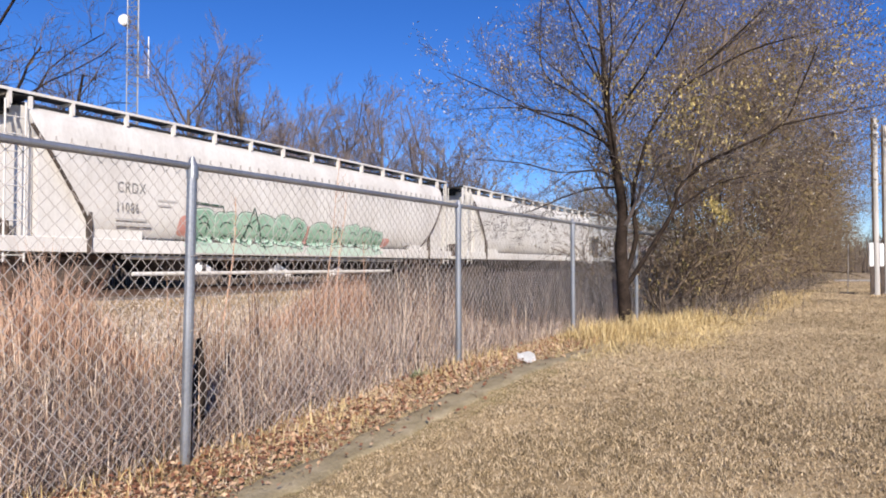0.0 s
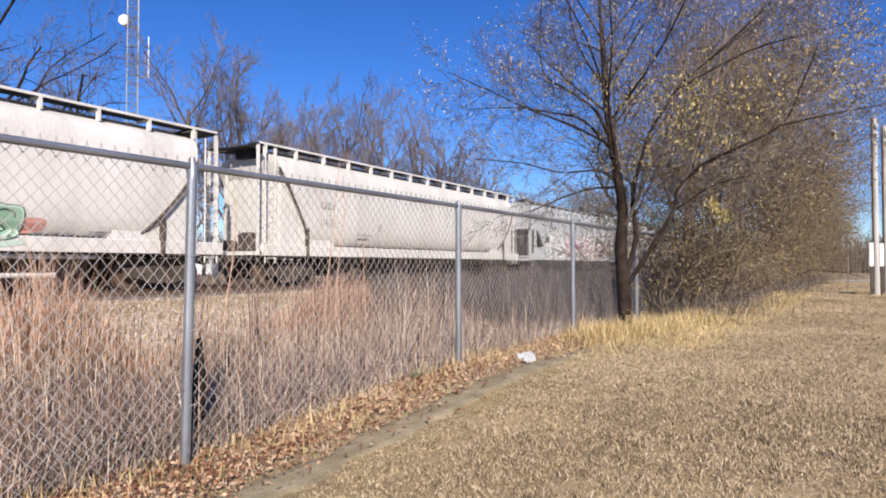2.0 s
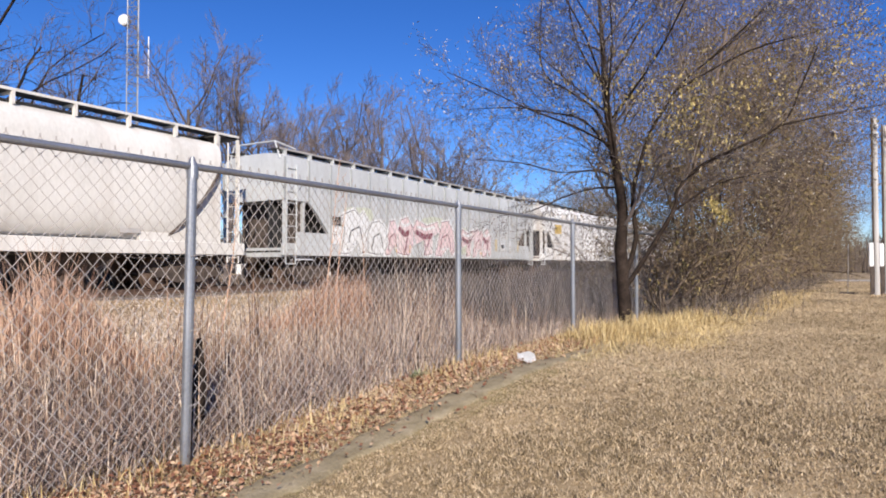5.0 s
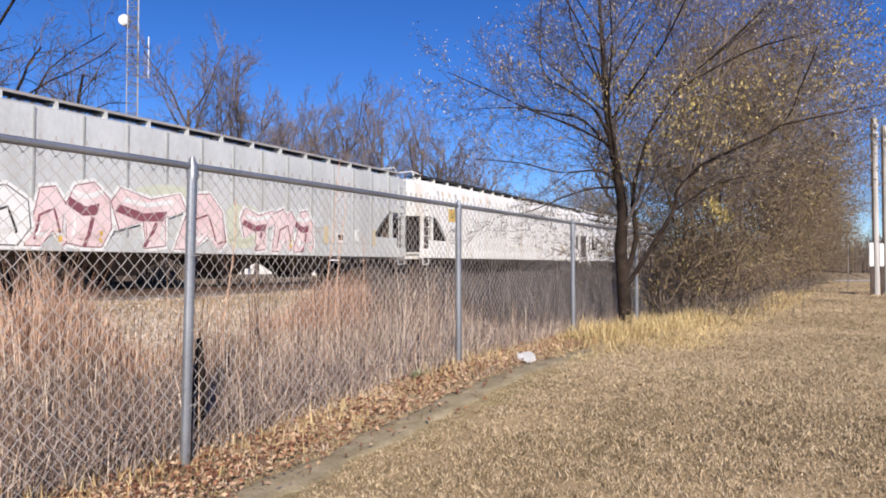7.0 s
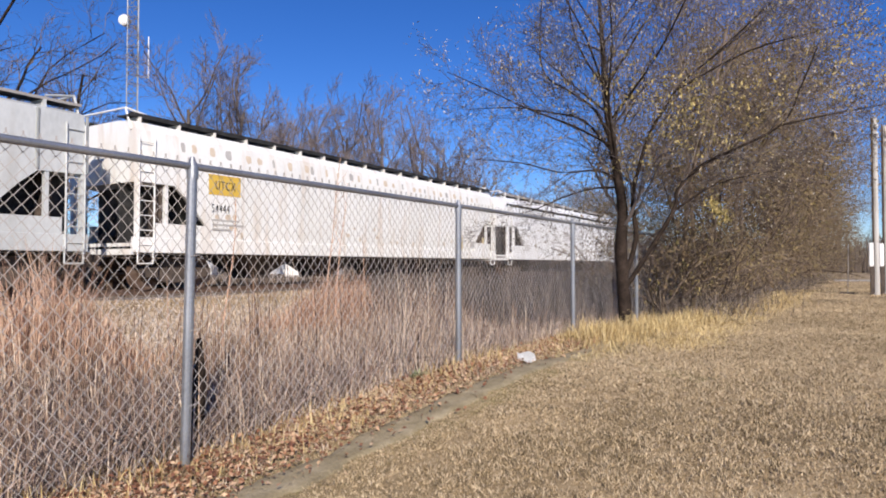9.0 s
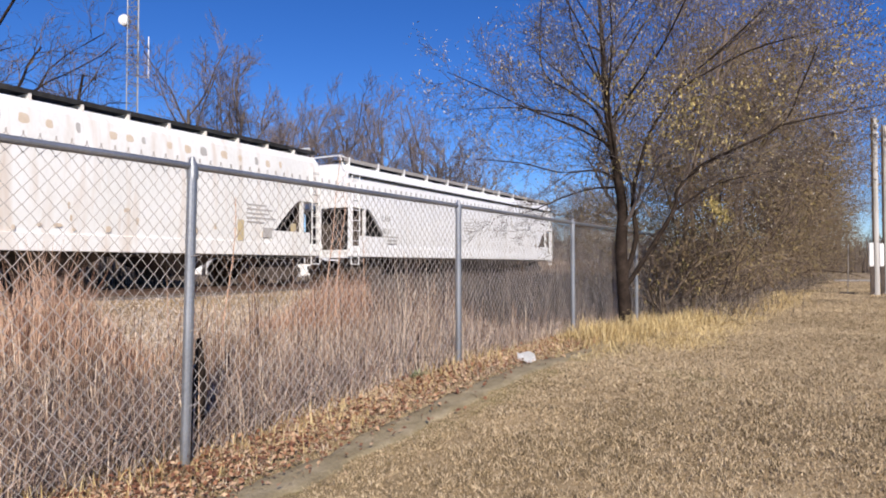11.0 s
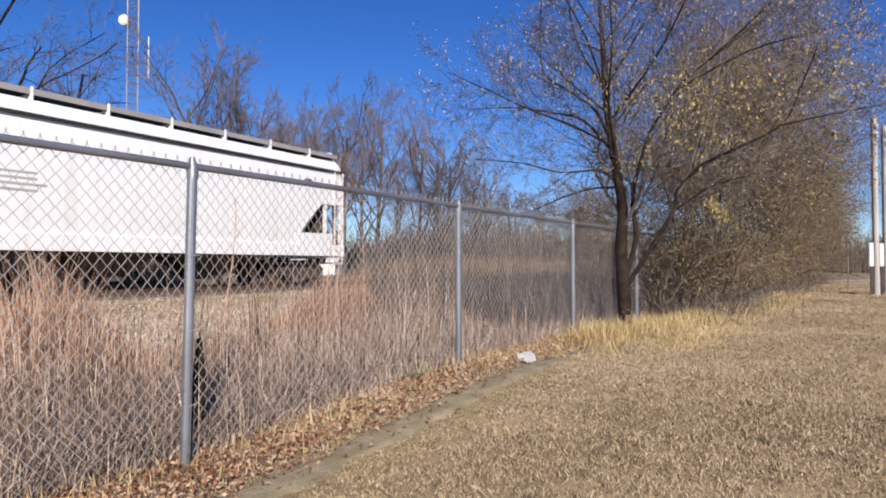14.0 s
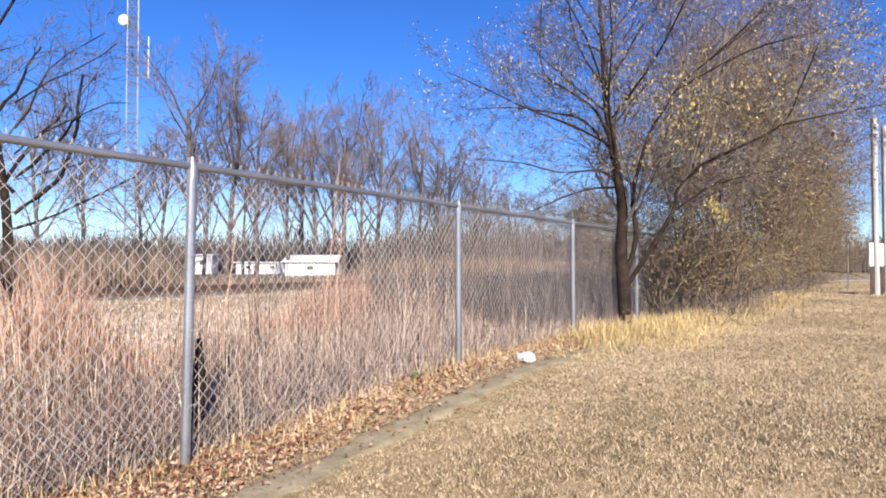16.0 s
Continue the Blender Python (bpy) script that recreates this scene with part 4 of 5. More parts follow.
    stems = lambda x, y: 0.6 + 0.6 * patch(x, y, 1.3, 61) if 40 < bearing(x, y) < 700 else 0
    blades("brown_stalks", "upright dark brown dead weed stalks", "weeds", scatter(260, 1.0, 9, 3.7, 6.5, stems), 0.6, 1.25, 0.013, STALK, 0.16, 3)
    field = lambda x, y: 0.5 + 0.6 * patch(x, y, 0.4, 6)
    blades("field_straw", "flattened pale straw in the field by the track", "grass", scatter(95000, 1, 60, 6.0, 15.2, field, 1.5), 0.06, 0.24, 0.02, PALE, 2.6)
    blades("far_weeds", "brown brush beyond the track", "weeds", scatter(30000, 2, 90, 20.5, 27, lambda x, y: (0.45 + 0.7 * patch(x, y, 0.22, 3)) * gap_low(x, y), 1.3), 0.8, 2.6, 0.03, FARWEED, 0.3, 3)
    edge = lambda x, y: (0.3 + 0.7 * patch(x, y, 0.9, 8)) if abs(y - fence_y(x) + 0.15) < 0.35 else 0
    blades("fence_grass", "yellow-brown grass growing along the fence foot", "grass", scatter(6500, 0.8, 30, 2.2, 3.7, edge, 1.2), 0.06, 0.26, 0.006, GOLD, 0.6, 3)
    tuft = lambda x, y: max(0, 1.2 * math.exp(-((x - 9.0) / 1.8) ** 2 - ((y - 2.75) / 0.55) ** 2) + math.exp(-((x - 13) / 4) ** 2 - ((y - 2.2) / 0.6) ** 2) + 0.8 * math.exp(-((x - 22) / 6) ** 2 - ((y - 1.6) / 0.7) ** 2) - 0.08)
    blades("golden_grass", "tall golden grass under the trees", "grass", scatter(15000, 6.5, 36, 0.2, 4.2, lambda x, y: tuft(x, y) * (0.15 + 1.3 * patch(x, y, 1.6, 31)), 1.2), 0.06, 0.40, 0.007, GOLD, 0.8, 3)
    gilt = lambda x, y: (0.2 + 1.2 * patch(x, y, 1.1, 36)) * math.exp(-((y - 2.0 + 0.03 * x) / 0.75) ** 2) * step(6.5, 9.0, x) if y < fence_y(x) + 0.3 else 0
    blades("golden_grass", "short golden grass spreading from the trees onto the lawn", "grass", scatter(34000, 6.5, 30, -0.5, 3.6, gilt, 1.3), 0.03, 0.11, 0.009, GOLD, 1.0, 2)


grass()


def litter():
    verts, faces = [], []
    for _ in range(9500):
        x = 0.9 + 9 * random.random() ** 1.8
        y = fence_y(x) - 0.20 + random.gauss(0, 0.2) - 0.2 * random.random()
        s = random.uniform(0.008, 0.024) * (1.25 if random.random() < 0.1 else 1.0)
        m = pose(x, y, land(x, y) + random.uniform(0.015, 0.06), random.gauss(0, 28), random.gauss(0, 28), random.uniform(0, 360))
        b = len(verts)
        for px, py, pz in ((-1, 0, 0), (-0.2, -0.6, 0.2), (1, 0, 0.1), (-0.2, 0.6, 0.25)):
            verts.append(tuple(m @ Vector((px * s, py * s, pz * s))))
        faces += [(b, b + 1, b + 2), (b, b + 2, b + 3)]
    tagged(new("fallen_leaves", mesh_from("fallen_leaves", verts, faces, LITTER)), "orange-brown fallen leaves along the fence foot", "leaves", kind="stuff")


litter()


class Grow:
    """Collects the limbs of a tree as tapering tubes, and spots for its leaves."""

    def __init__(self, seed):
        self.r = random.Random(seed)
        self.v, self.f, self.tips, self.tv, self.tf = [], [], [], [], []

    def tube(self, pts, r0, r1, sides, fine=False):
        V, F = (self.tv, self.tf) if fine else (self.v, self.f)
        b, n = len(V), len(pts)
        for i, p in enumerate(pts):
            d = (pts[min(i + 1, n - 1)] - pts[max(i - 1, 0)]).normalized()
            u = d.orthogonal().normalized()
            w = d.cross(u)
            r = r0 + (r1 - r0) * i / (n - 1)
            for k in range(sides):
                a = 6.2832 * k / sides
                V.append(tuple(p + (u * math.cos(a) + w * math.sin(a)) * r))
        for i in range(n - 1):
            for k in range(sides):
                a, c = b + i * sides + k, b + i * sides + (k + 1) % sides
                F.append((a, c, c + sides, a + sides))

    def branch(self, p, d, length, r, level, spec):
        rnd = self.r
        n = (6, 6, 5, 4, 4)[level] if spec["fine"] else (6, 6, 4, 3, 2)[level]
        pts, d = [p.copy()], d.normalized()
        for i in range(n):
            j = spec["bend"] * (0.5, 1.5, 1.5, 1.6, 1.6)[level]
            d = (d + Vector((rnd.gauss(0, j), rnd.gauss(0, j), rnd.gauss(0, j) + spec["rise"]))).normalized()
            pts.append(pts[-1] + d * length / n)
        self.tube(pts, r, r * (0.5 if level < 2 else 0.3), 7 if level == 0 else 5 if level == 1 else 3, level >= 2 and spec["levels"] > 3)
        if level >= spec["levels"]:
            self.tips += pts[1:]
            return
        for k in range(spec["kids"][level]):
            t = spec["low"][level] + (1 - spec["low"][level]) * (k + rnd.random()) / spec["kids"][level]
            i = min(n - 1, int(t * n))
            q = pts[i].lerp(pts[i + 1], t * n - i)
            axis = (pts[i + 1] - pts[i]).normalized()
            side = axis.orthogonal().normalized()
            side.rotate(Matrix.Rotation(rnd.random() * 6.2832, 3, axis))
            dd = axis * math.cos(spec["spread"]) + side * math.sin(spec["spread"])
            self.branch(q, dd, length * spec["ratio"][level] * (1.1 - 0.45 * t) * rnd.uniform(0.75, 1.2), max(spec["thin"], r * (0.46 if level else spec["slim"]) * (1.1 - 0.5 * t)), level + 1, spec)


def bough(g, way, r0, r1, spec, kids, reach=0.42):
    """A main limb along a bowed way, given as (sideways, in depth, up), with its side branches."""
    ctl = [Vector((0.515 * s + 0.857 * d, -0.857 * s + 0.515 * d, z)) for s, d, z in way]
    pts = []
    for i in range(len(ctl) - 1):
        p0, p1, p2, p3 = ctl[max(0, i - 1)], ctl[i], ctl[i + 1], ctl[min(len(ctl) - 1, i + 2)]
        for k in range(4):
            t = k / 4
            pts.append(0.5 * (2 * p1 + (p2 - p0) * t + (2 * p0 - 5 * p1 + 4 * p2 - p3) * t * t + (3 * p1 - p0 - 3 * p2 + p3) * t ** 3))
    pts.append(ctl[-1])
    g.tube(pts, r0, r1, 8)
    n = len(pts) - 1
    length = sum((q - p).length for p, q in zip(pts, pts[1:]))
    for k in range(kids):
        t = 0.18 + 0.82 * (k + g.r.random()) / kids
        i = min(n - 1, int(t * n))
        q = pts[i].lerp(pts[i + 1], t * n - i)
        axis = (pts[i + 1] - pts[i]).normalized()
        side = axis.orthogonal().normalized()
        side.rotate(Matrix.Rotation(g.r.random() * 6.2832, 3, axis))
        a = g.r.uniform(0.45, 0.95)
        g.branch(q, axis * math.cos(a) + side * math.sin(a), max(0.5, length * reach * (1.15 - 0.55 * t)) * g.r.uniform(0.7, 1.2), max(spec["thin"], (r0 + (r1 - r0) * t) * 0.45), 2, spec)
    g.tips.append(pts[-1])


def locust_tree(at):
    """The spreading tree at the fence, with long bowed limbs and loose clumps of yellow leaves."""
    t = tagged(new("locust_tree"), "spreading half-bare tree with small yellow leaves by the fence", "tree")
    g = Grow(3)
    sp = dict(levels=4, kids=[0, 0, 9, 6], low=[0, 0, 0.15, 0.1], ratio=[0.5, 0.5, 0.5, 0.55], spread=0.75, bend=0.09, rise=0.03, thin=0.0034, slim=0.3, fine=True)
    bough(g, [(0.05, 0, -0.1), (-0.03, 0, 1.28), (0.0, 0, 1.93), (-0.14, 0, 2.86), (-0.25, 0.05, 3.79), (-0.29, 0.1, 4.72), (-0.34, 0.1, 5.4), (-0.4, 0.15, 7.0)], 0.115, 0.014, sp, 12, 0.2)
    limbs = [
        ([(0.03, -0.03, 0.85), (0.2, -0.05, 1.45), (0.16, -0.05, 2.2), (0.44, 0.0, 3.14), (0.73, 0.1, 3.62), (1.1, 0.2, 4.12), (1.73, 0.3, 4.63), (2.35, 0.5, 5.12)], 0.06, 0.01, 14),
        ([(0.08, 0.0, 0.7), (0.72, -0.3, 1.86), (0.79, -0.35, 2.24), (1.16, -0.5, 2.62), (1.54, -0.6, 2.80), (2.23, -0.8, 3.18), (2.48, -0.9, 3.74), (2.67, -1.0, 4.3)], 0.05, 0.012, 14),
        ([(2.2, -0.8, 3.16), (3.04, -0.9, 3.33), (3.86, -1.0, 3.46)], 0.024, 0.008, 9),
        ([(0.75, -0.3, 1.9), (1.41, -0.2, 2.30), (2.05, 0.0, 2.49), (2.67, 0.2, 2.62)], 0.026, 0.008, 9),
        ([(-0.24, 0, 4.0), (0.10, 0.1, 4.55), (0.41, 0.2, 5.06), (0.67, 0.3, 5.4), (1.0, 0.4, 6.4)], 0.03, 0.008, 10),
        ([(-0.24, 0, 3.18), (-0.47, -0.1, 3.56), (-0.9, -0.2, 3.84), (-1.34, -0.3, 4.12), (-1.4, -0.3, 4.81), (-1.35, -0.3, 5.5)], 0.032, 0.008, 13),
        ([(-0.15, 0, 2.86), (-0.59, 0.1, 3.42), (-1.05, 0.3, 3.6), (-1.72, 0.4, 3.72), (-2.5, 0.5, 3.72)], 0.03, 0.007, 12),
        ([(-0.08, 0, 2.43), (-0.47, -0.2, 2.55), (-1.09, -0.4, 2.49), (-1.71, -0.5, 2.62), (-2.47, -0.6, 2.67)], 0.026, 0.007, 11),
        ([(-0.1, 0, 2.3), (-0.47, 0.2, 2.3), (-0.9, 0.4, 2.18), (-1.46, 0.6, 1.95), (-1.98, 0.7, 1.88)], 0.024, 0.007, 8),
        ([(-0.17, 0, 2.99), (-0.84, -0.3, 3.24), (-1.71, -0.6, 3.49), (-2.16, -0.7, 3.68), (-2.9, -0.8, 3.98)], 0.028, 0.007, 12),
        ([(-0.26, 0, 3.95), (-0.59, 0.2, 4.55), (-0.77, 0.3, 5.19), (-0.85, 0.4, 6.2)], 0.026, 0.008, 9),
        ([(-0.25, 0, 3.8), (-0.65, -0.3, 4.68), (-1.09, -0.5, 5.37), (-1.6, -0.7, 6.2)], 0.026, 0.008, 10),
        ([(-0.3, 0.1, 4.8), (-0.7, 0.3, 5.6), (-1.3, 0.5, 6.6)], 0.022, 0.007, 8),
        ([(-0.3, 0.1, 4.7), (0.3, -0.2, 5.5), (0.8, -0.4, 6.5), (1.5, -0.5, 7.2)], 0.024, 0.007, 10),
        ([(0.95, 0.1, 3.95), (2.0, -0.2, 4.5), (3.0, -0.4, 4.75), (3.8, -0.5, 4.95)], 0.024, 0.007, 11),
        ([(1.5, 0.3, 4.45), (2.3, 0.0, 5.2), (3.0, -0.3, 5.9)], 0.02, 0.007, 9),
        ([(-0.1, 0, 2.6), (0.1, 0.8, 3.3), (0.3, 1.6, 4.2), (0.4, 2.2, 5.2)], 0.032, 0.008, 11),
        ([(-0.1, 0, 2.7), (-0.4, -0.7, 3.5), (-0.5, -1.3, 4.3), (-0.7, -1.8, 5.2)], 0.03, 0.008, 11),
        ([(-0.2, 0, 3.4), (0.3, -0.8, 4.2), (0.6, -1.5, 5.0), (0.9, -2.0, 5.8)], 0.026, 0.008, 10),
        ([(-0.2, 0, 3.5), (-0.8, 0.9, 4.4), (-1.3, 1.6, 5.2)], 0.024, 0.008, 9),
    ]
    for way, r0, r1, kids in limbs:
        bough(g, way, r0 * 0.78, r1 * 0.8, sp, kids)
    part("trunk", mesh_from("trunk", g.v, g.f, BARK, True), BARK, t)
    part("branchwork", mesh_from("branchwork", g.tv, g.tf, CROWNTWIG), CROWNTWIG, t)
    part("crown", leaf_mesh(g, 9500, 0.021, PALELEAF, g.r, 0.12), PALELEAF, t, "sparse dry pale grey-tan leaves")
    tips = g.tips
    clumps = [(-0.28, 3.74, 0.4, 260), (0.17, 2.74, 0.35, 330), (0.67, 3.62, 0.5, 380), (1.16, 3.31, 0.45, 330), (0.1, 4.05, 0.45, 180), (1.04, 1.75, 0.45, 260), (3.3, 4.2, 0.6, 420), (2.3, 4.6, 1.0, 220), (1.8, 3.3, 0.9, 120), (-1.2, 3.2, 1.2, 200), (2.9, 3.4, 0.9, 130), (0.5, 5.0, 1.0, 200)]
    verts, faces = [], []
    for s, z, size, count in clumps:
        near = [p for p in tips if math.hypot(0.515 * p.x - 0.857 * p.y - s, p.z - z) < size]
        if not near:
            continue
        g.tips = near
        me = leaf_mesh(g, count, 0.030, LEAF, g.r, 0.07)
        b = len(verts)
        verts += [tuple(v.co) for v in me.vertices]
        faces += [tuple(i + b for i in p.vertices) for p in me.polygons]
        bpy.data.meshes.remove(me)
    part("crown", mesh_from("crown", verts, faces, LEAF), LEAF, t, "loose clumps of yellow leaves")
    t.matrix_basis = pose(*at)


def leaf_mesh(g, count, size, material, rnd, spread=0.12):
    verts, faces = [], []
    for _ in range(count):
        p = rnd.choice(g.tips)
        s = size * rnd.uniform(0.6, 1.3)
        m = pose(p.x + rnd.gauss(0, spread), p.y + rnd.gauss(0, spread), p.z + rnd.gauss(0, spread) - 0.02, rnd.uniform(0, 360), rnd.uniform(0, 360), rnd.uniform(0, 360))
        b = len(verts)
        verts += [tuple(m @ Vector(q)) for q in ((-s, 0, 0), (0, -s * 0.45, 0.1 * s), (s, 0, 0), (0, s * 0.45, 0.1 * s))]
        faces.append((b, b + 1, b + 2, b + 3))
    return mesh_from("crown", verts, faces, material)


def tree(name, label, at, seed, trunk_len, r, spec, leaves=0, leaf_size=0.03, leaf_mat=None, bark=None, limbs=(), brown=0, turn=0, spread=0.12, twig=None):
    twig = twig or TWIG
    t = tagged(new(name), label, "tree")
    g = Grow(seed)
    g.branch(Vector((0, 0, -0.1)), Vector((0.02, 0.0, 1)), trunk_len, r, 0, spec)
    for p, d, ln, rr in limbs:
        g.branch(Vector(p), Vector(d), ln, rr, 1, spec)
    part("trunk", mesh_from("trunk", g.v, g.f, bark or BARK, True), BARK, t)
    part("branchwork", mesh_from("branchwork", g.tv, g.tf, twig), twig, t)
    if leaves:
        part("crown", leaf_mesh(g, leaves, leaf_size, leaf_mat, g.r, spread), LEAF, t, "sparse yellow-green leaves")
    if brown:
        part("crown", leaf_mesh(g, brown, leaf_size, BROWNLEAF, g.r, spread * 1.6), LEAF, t, "dry brown leaves")
    t.matrix_basis = pose(*at, 0, 0, turn)
    return t


HEDGE = dict(levels=4, kids=[13, 8, 6, 4], low=[0.03, 0.15, 0.15, 0.1], ratio=[0.62, 0.5, 0.5, 0.5], spread=0.9, bend=0.13, rise=0.02, thin=0.005, slim=0.42, fine=False)
BARE = dict(levels=4, kids=[10, 7, 7, 5], low=[0.22, 0.2, 0.2, 0.1], ratio=[0.60, 0.52, 0.5, 0.5], spread=0.64, bend=0.075, rise=0.05, thin=0.013, slim=0.5, fine=False)

SHRUB = dict(levels=4, kids=[6, 6, 4, 3], low=[0.05, 0.1, 0.1, 0.1], ratio=[0.6, 0.5, 0.5, 0.5], spread=0.7, bend=0.14, rise=0.03, thin=0.004, slim=0.6, fine=False)
BOLD = dict(levels=4, kids=[12, 8, 6, 3], low=[0.3, 0.25, 0.2, 0.15], ratio=[0.55, 0.5, 0.5, 0.5], spread=0.7, bend=0.14, rise=0.05, thin=0.009, slim=0.45, fine=True)


def place(px, dist):
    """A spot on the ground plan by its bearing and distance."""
    X = (px - 784) / 1150.0 * dist
    return 0.515 * X + 0.857 * dist, -0.857 * X + 0.515 * dist


def trees():
    x, y = 10.7, 2.97
    locust_tree((x, y, land(x, y)))
    made = []
    for k in range(3):
        made.append(tree("hedge_tree", "dense twiggy tree with olive-brown leaves in a row", (15 + 2.2 * k, 2.9 - 0.1 * k, 0.2), 20 + k, 6.4, 0.055, HEDGE, 4200, 0.026, HEDGELEAF, TWIG, brown=15000, turn=50 * k, spread=0.24))
        tagged(made[-1], group="trees along the fence")
    rnd = random.Random(5)
    x = 21.4
    k = 0
    while x < 75:
        o = copy_thing(made[k % 3], pose(x, 2.5 - 0.02 * (x - 20) + rnd.uniform(-0.4, 0.4), 0.15, 0, 0, rnd.uniform(0, 360)))
        sc = rnd.uniform(0.95, 1.2)
        o.scale = (sc, sc, sc)
        x += 2.3 + 0.03 * (x - 20)
        k += 1
    x, y = place(22, 25)
    tree("bare_tree", "big dark leafless tree with bold branches beyond the track", (x, y, 0), 61, 11.5, 0.20, BOLD, bark=BARK, twig=CROWNTWIG,
         limbs=[((0, 0, 3.2), (0.5, -0.6, 0.8), 6.5, 0.10), ((0, 0, 4.6), (0.5, -0.8, 0.35), 5.5, 0.075), ((0, 0, 2.6), (0.6, -0.7, 0.15), 4.8, 0.06), ((0, 0, 4.0), (-0.5, 0.6, 0.9), 5.5, 0.09), ((0, 0, 5.5), (0.5, -0.85, 0.3), 5.0, 0.04), ((0, 0, 6.5), (0.45, -0.75, 0.7), 5.2, 0.042), ((0, 0, 4.5), (0.5, -0.8, 0.1), 4.4, 0.035), ((0, 0, 7.5), (0.5, -0.7, 0.9), 4.6, 0.04)])
    for px, dist, sc in ((1045, 78, 1.45), (1025, 72, 1.15), (1070, 75, 1.3), (1000, 84, 1.1), (940, 86, 1.2), (880, 84, 1.25), (830, 86, 1.5), (770, 88, 1.7)):
        x, y = place(px, dist)
        o = copy_thing(made[px % 3], pose(x, y, 0, 0, 0, px))
        o.scale = (sc * 1.3, sc * 1.3, sc)
        tagged(o, "brown twiggy tree far beyond the track", group="far brown trees")
    sh = []
    for k in range(2):
        lim = [((0, 0, 0.1), (math.cos(a), math.sin(a), 0.9), 1.9, 0.018) for a in [0.9 * i + k for i in range(7)]]
        sh.append(tree("shrub", "low twiggy brown shrub under the row of trees", (14.2 + 1.6 * k, 2.75, 0.18), 80 + k, 1.6, 0.02, SHRUB, 350, 0.03, HEDGELEAF, TWIG, limbs=lim, brown=1700, spread=0.15))
        tagged(sh[-1], group="shrubs under the trees")
    x, k = 12.9, 0
    while x < 46:
        o = copy_thing(sh[k % 2], pose(x, fence_y(x) + rnd.uniform(-0.75, 0.9), 0.17, 0, 0, rnd.uniform(0, 360)))
        sc = rnd.uniform(0.75, 1.15)
        o.scale = (sc, sc, sc)
        x += rnd.uniform(0.8, 1.5) * (1 + (x - 12) * 0.03)
        k += 1
    bare = []
    for k in range(4):
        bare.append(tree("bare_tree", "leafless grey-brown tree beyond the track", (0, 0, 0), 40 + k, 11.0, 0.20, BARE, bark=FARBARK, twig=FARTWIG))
    spots = []
    for px, ztop, dist in PLAN_TREES:
        wx, wy = place(px, dist)
        spots.append((wx, wy, ztop / 14.0))
    for i, (wx, wy, sc) in enumerate(spots):
        o = bare[i % 4] if i < 4 else copy_thing(bare[i % 4], pose(0, 0, 0))
        o.matrix_basis = pose(wx, wy, 0, 0, 0, rnd.uniform(0, 360))
        o.scale = (sc, sc, sc)
        tagged(o, group="bare trees beyond the track")


# bearing, height and distance of the trees beyond the track
PLAN_TREES = [(70, 13, 50), (150, 13, 52), (-90, 14, 34), (330, 17.5, 52), (400, 18, 54), (455, 15, 56), (560, 19, 70), (610, 20, 72), (665, 20, 74), (740, 21, 84), (790, 19, 88), (840, 15, 90), (280, 13, 60), (510, 15, 62), (900, 14, 100), (960, 13, 105), (1020, 14, 110), (700, 15, 78), (250, 14, 66), (360, 16, 75), (430, 15, 80), (590, 17, 82), (640, 15, 66), (770, 17, 80), (530, 18, 74), (860, 16, 92), (1060, 12, 95)]
trees()


def far_woods():
    spots = []
    for _ in range(26000):
        a, d = random.uniform(-14, 74), random.uniform(95, 190)
        x, y = d * math.cos(radians(a)), d * math.sin(radians(a))
        if y > 24 or x > 110:
            spots.append((x, y, 0.55 + 0.75 * patch(x, y, 0.03, 5)))
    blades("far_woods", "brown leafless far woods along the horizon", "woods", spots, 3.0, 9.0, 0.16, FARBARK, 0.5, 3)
    spots = []
    for _ in range(24000):
        x, y = random.uniform(5, 100), random.uniform(26, 42)
        spots.append((x, y, (0.4 + 0.8 * patch(x, y, 0.12, 5)) * gap_low(x, y) ** 1.5 * (1 + 0.9 * step(620, 760, bearing(x, y)))))
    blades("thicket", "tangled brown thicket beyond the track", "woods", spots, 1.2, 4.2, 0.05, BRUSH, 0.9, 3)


    spots = []
    for _ in range(16000):
        x = 12.6 + 44 * random.random() ** 1.3
        y = fence_y(x) + random.gauss(-0.2, 0.8)
        spots.append((x, y, 0.4 + 0.8 * patch(x, y, 0.5, 15)))
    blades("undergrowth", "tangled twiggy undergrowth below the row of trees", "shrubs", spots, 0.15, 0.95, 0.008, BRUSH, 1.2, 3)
    spots = []
    for _ in range(64000):
        x, y = 8.5 + 32 * random.random() ** 1.3, random.uniform(3.5, 14)
        if bearing(x, y) < 660:
            continue
        spots.append((x, y, 0.3 + 0.9 * patch(x, y, 0.35, 21)))
    # Real brush; the tree shade over it is part of its dark colour.
    blades("dark_brush", "grey-brown dead brush behind the fence, darkened for shade", "weeds", spots, 0.3, 1.35, 0.012, BRUSH, 0.6, 3)


far_woods()


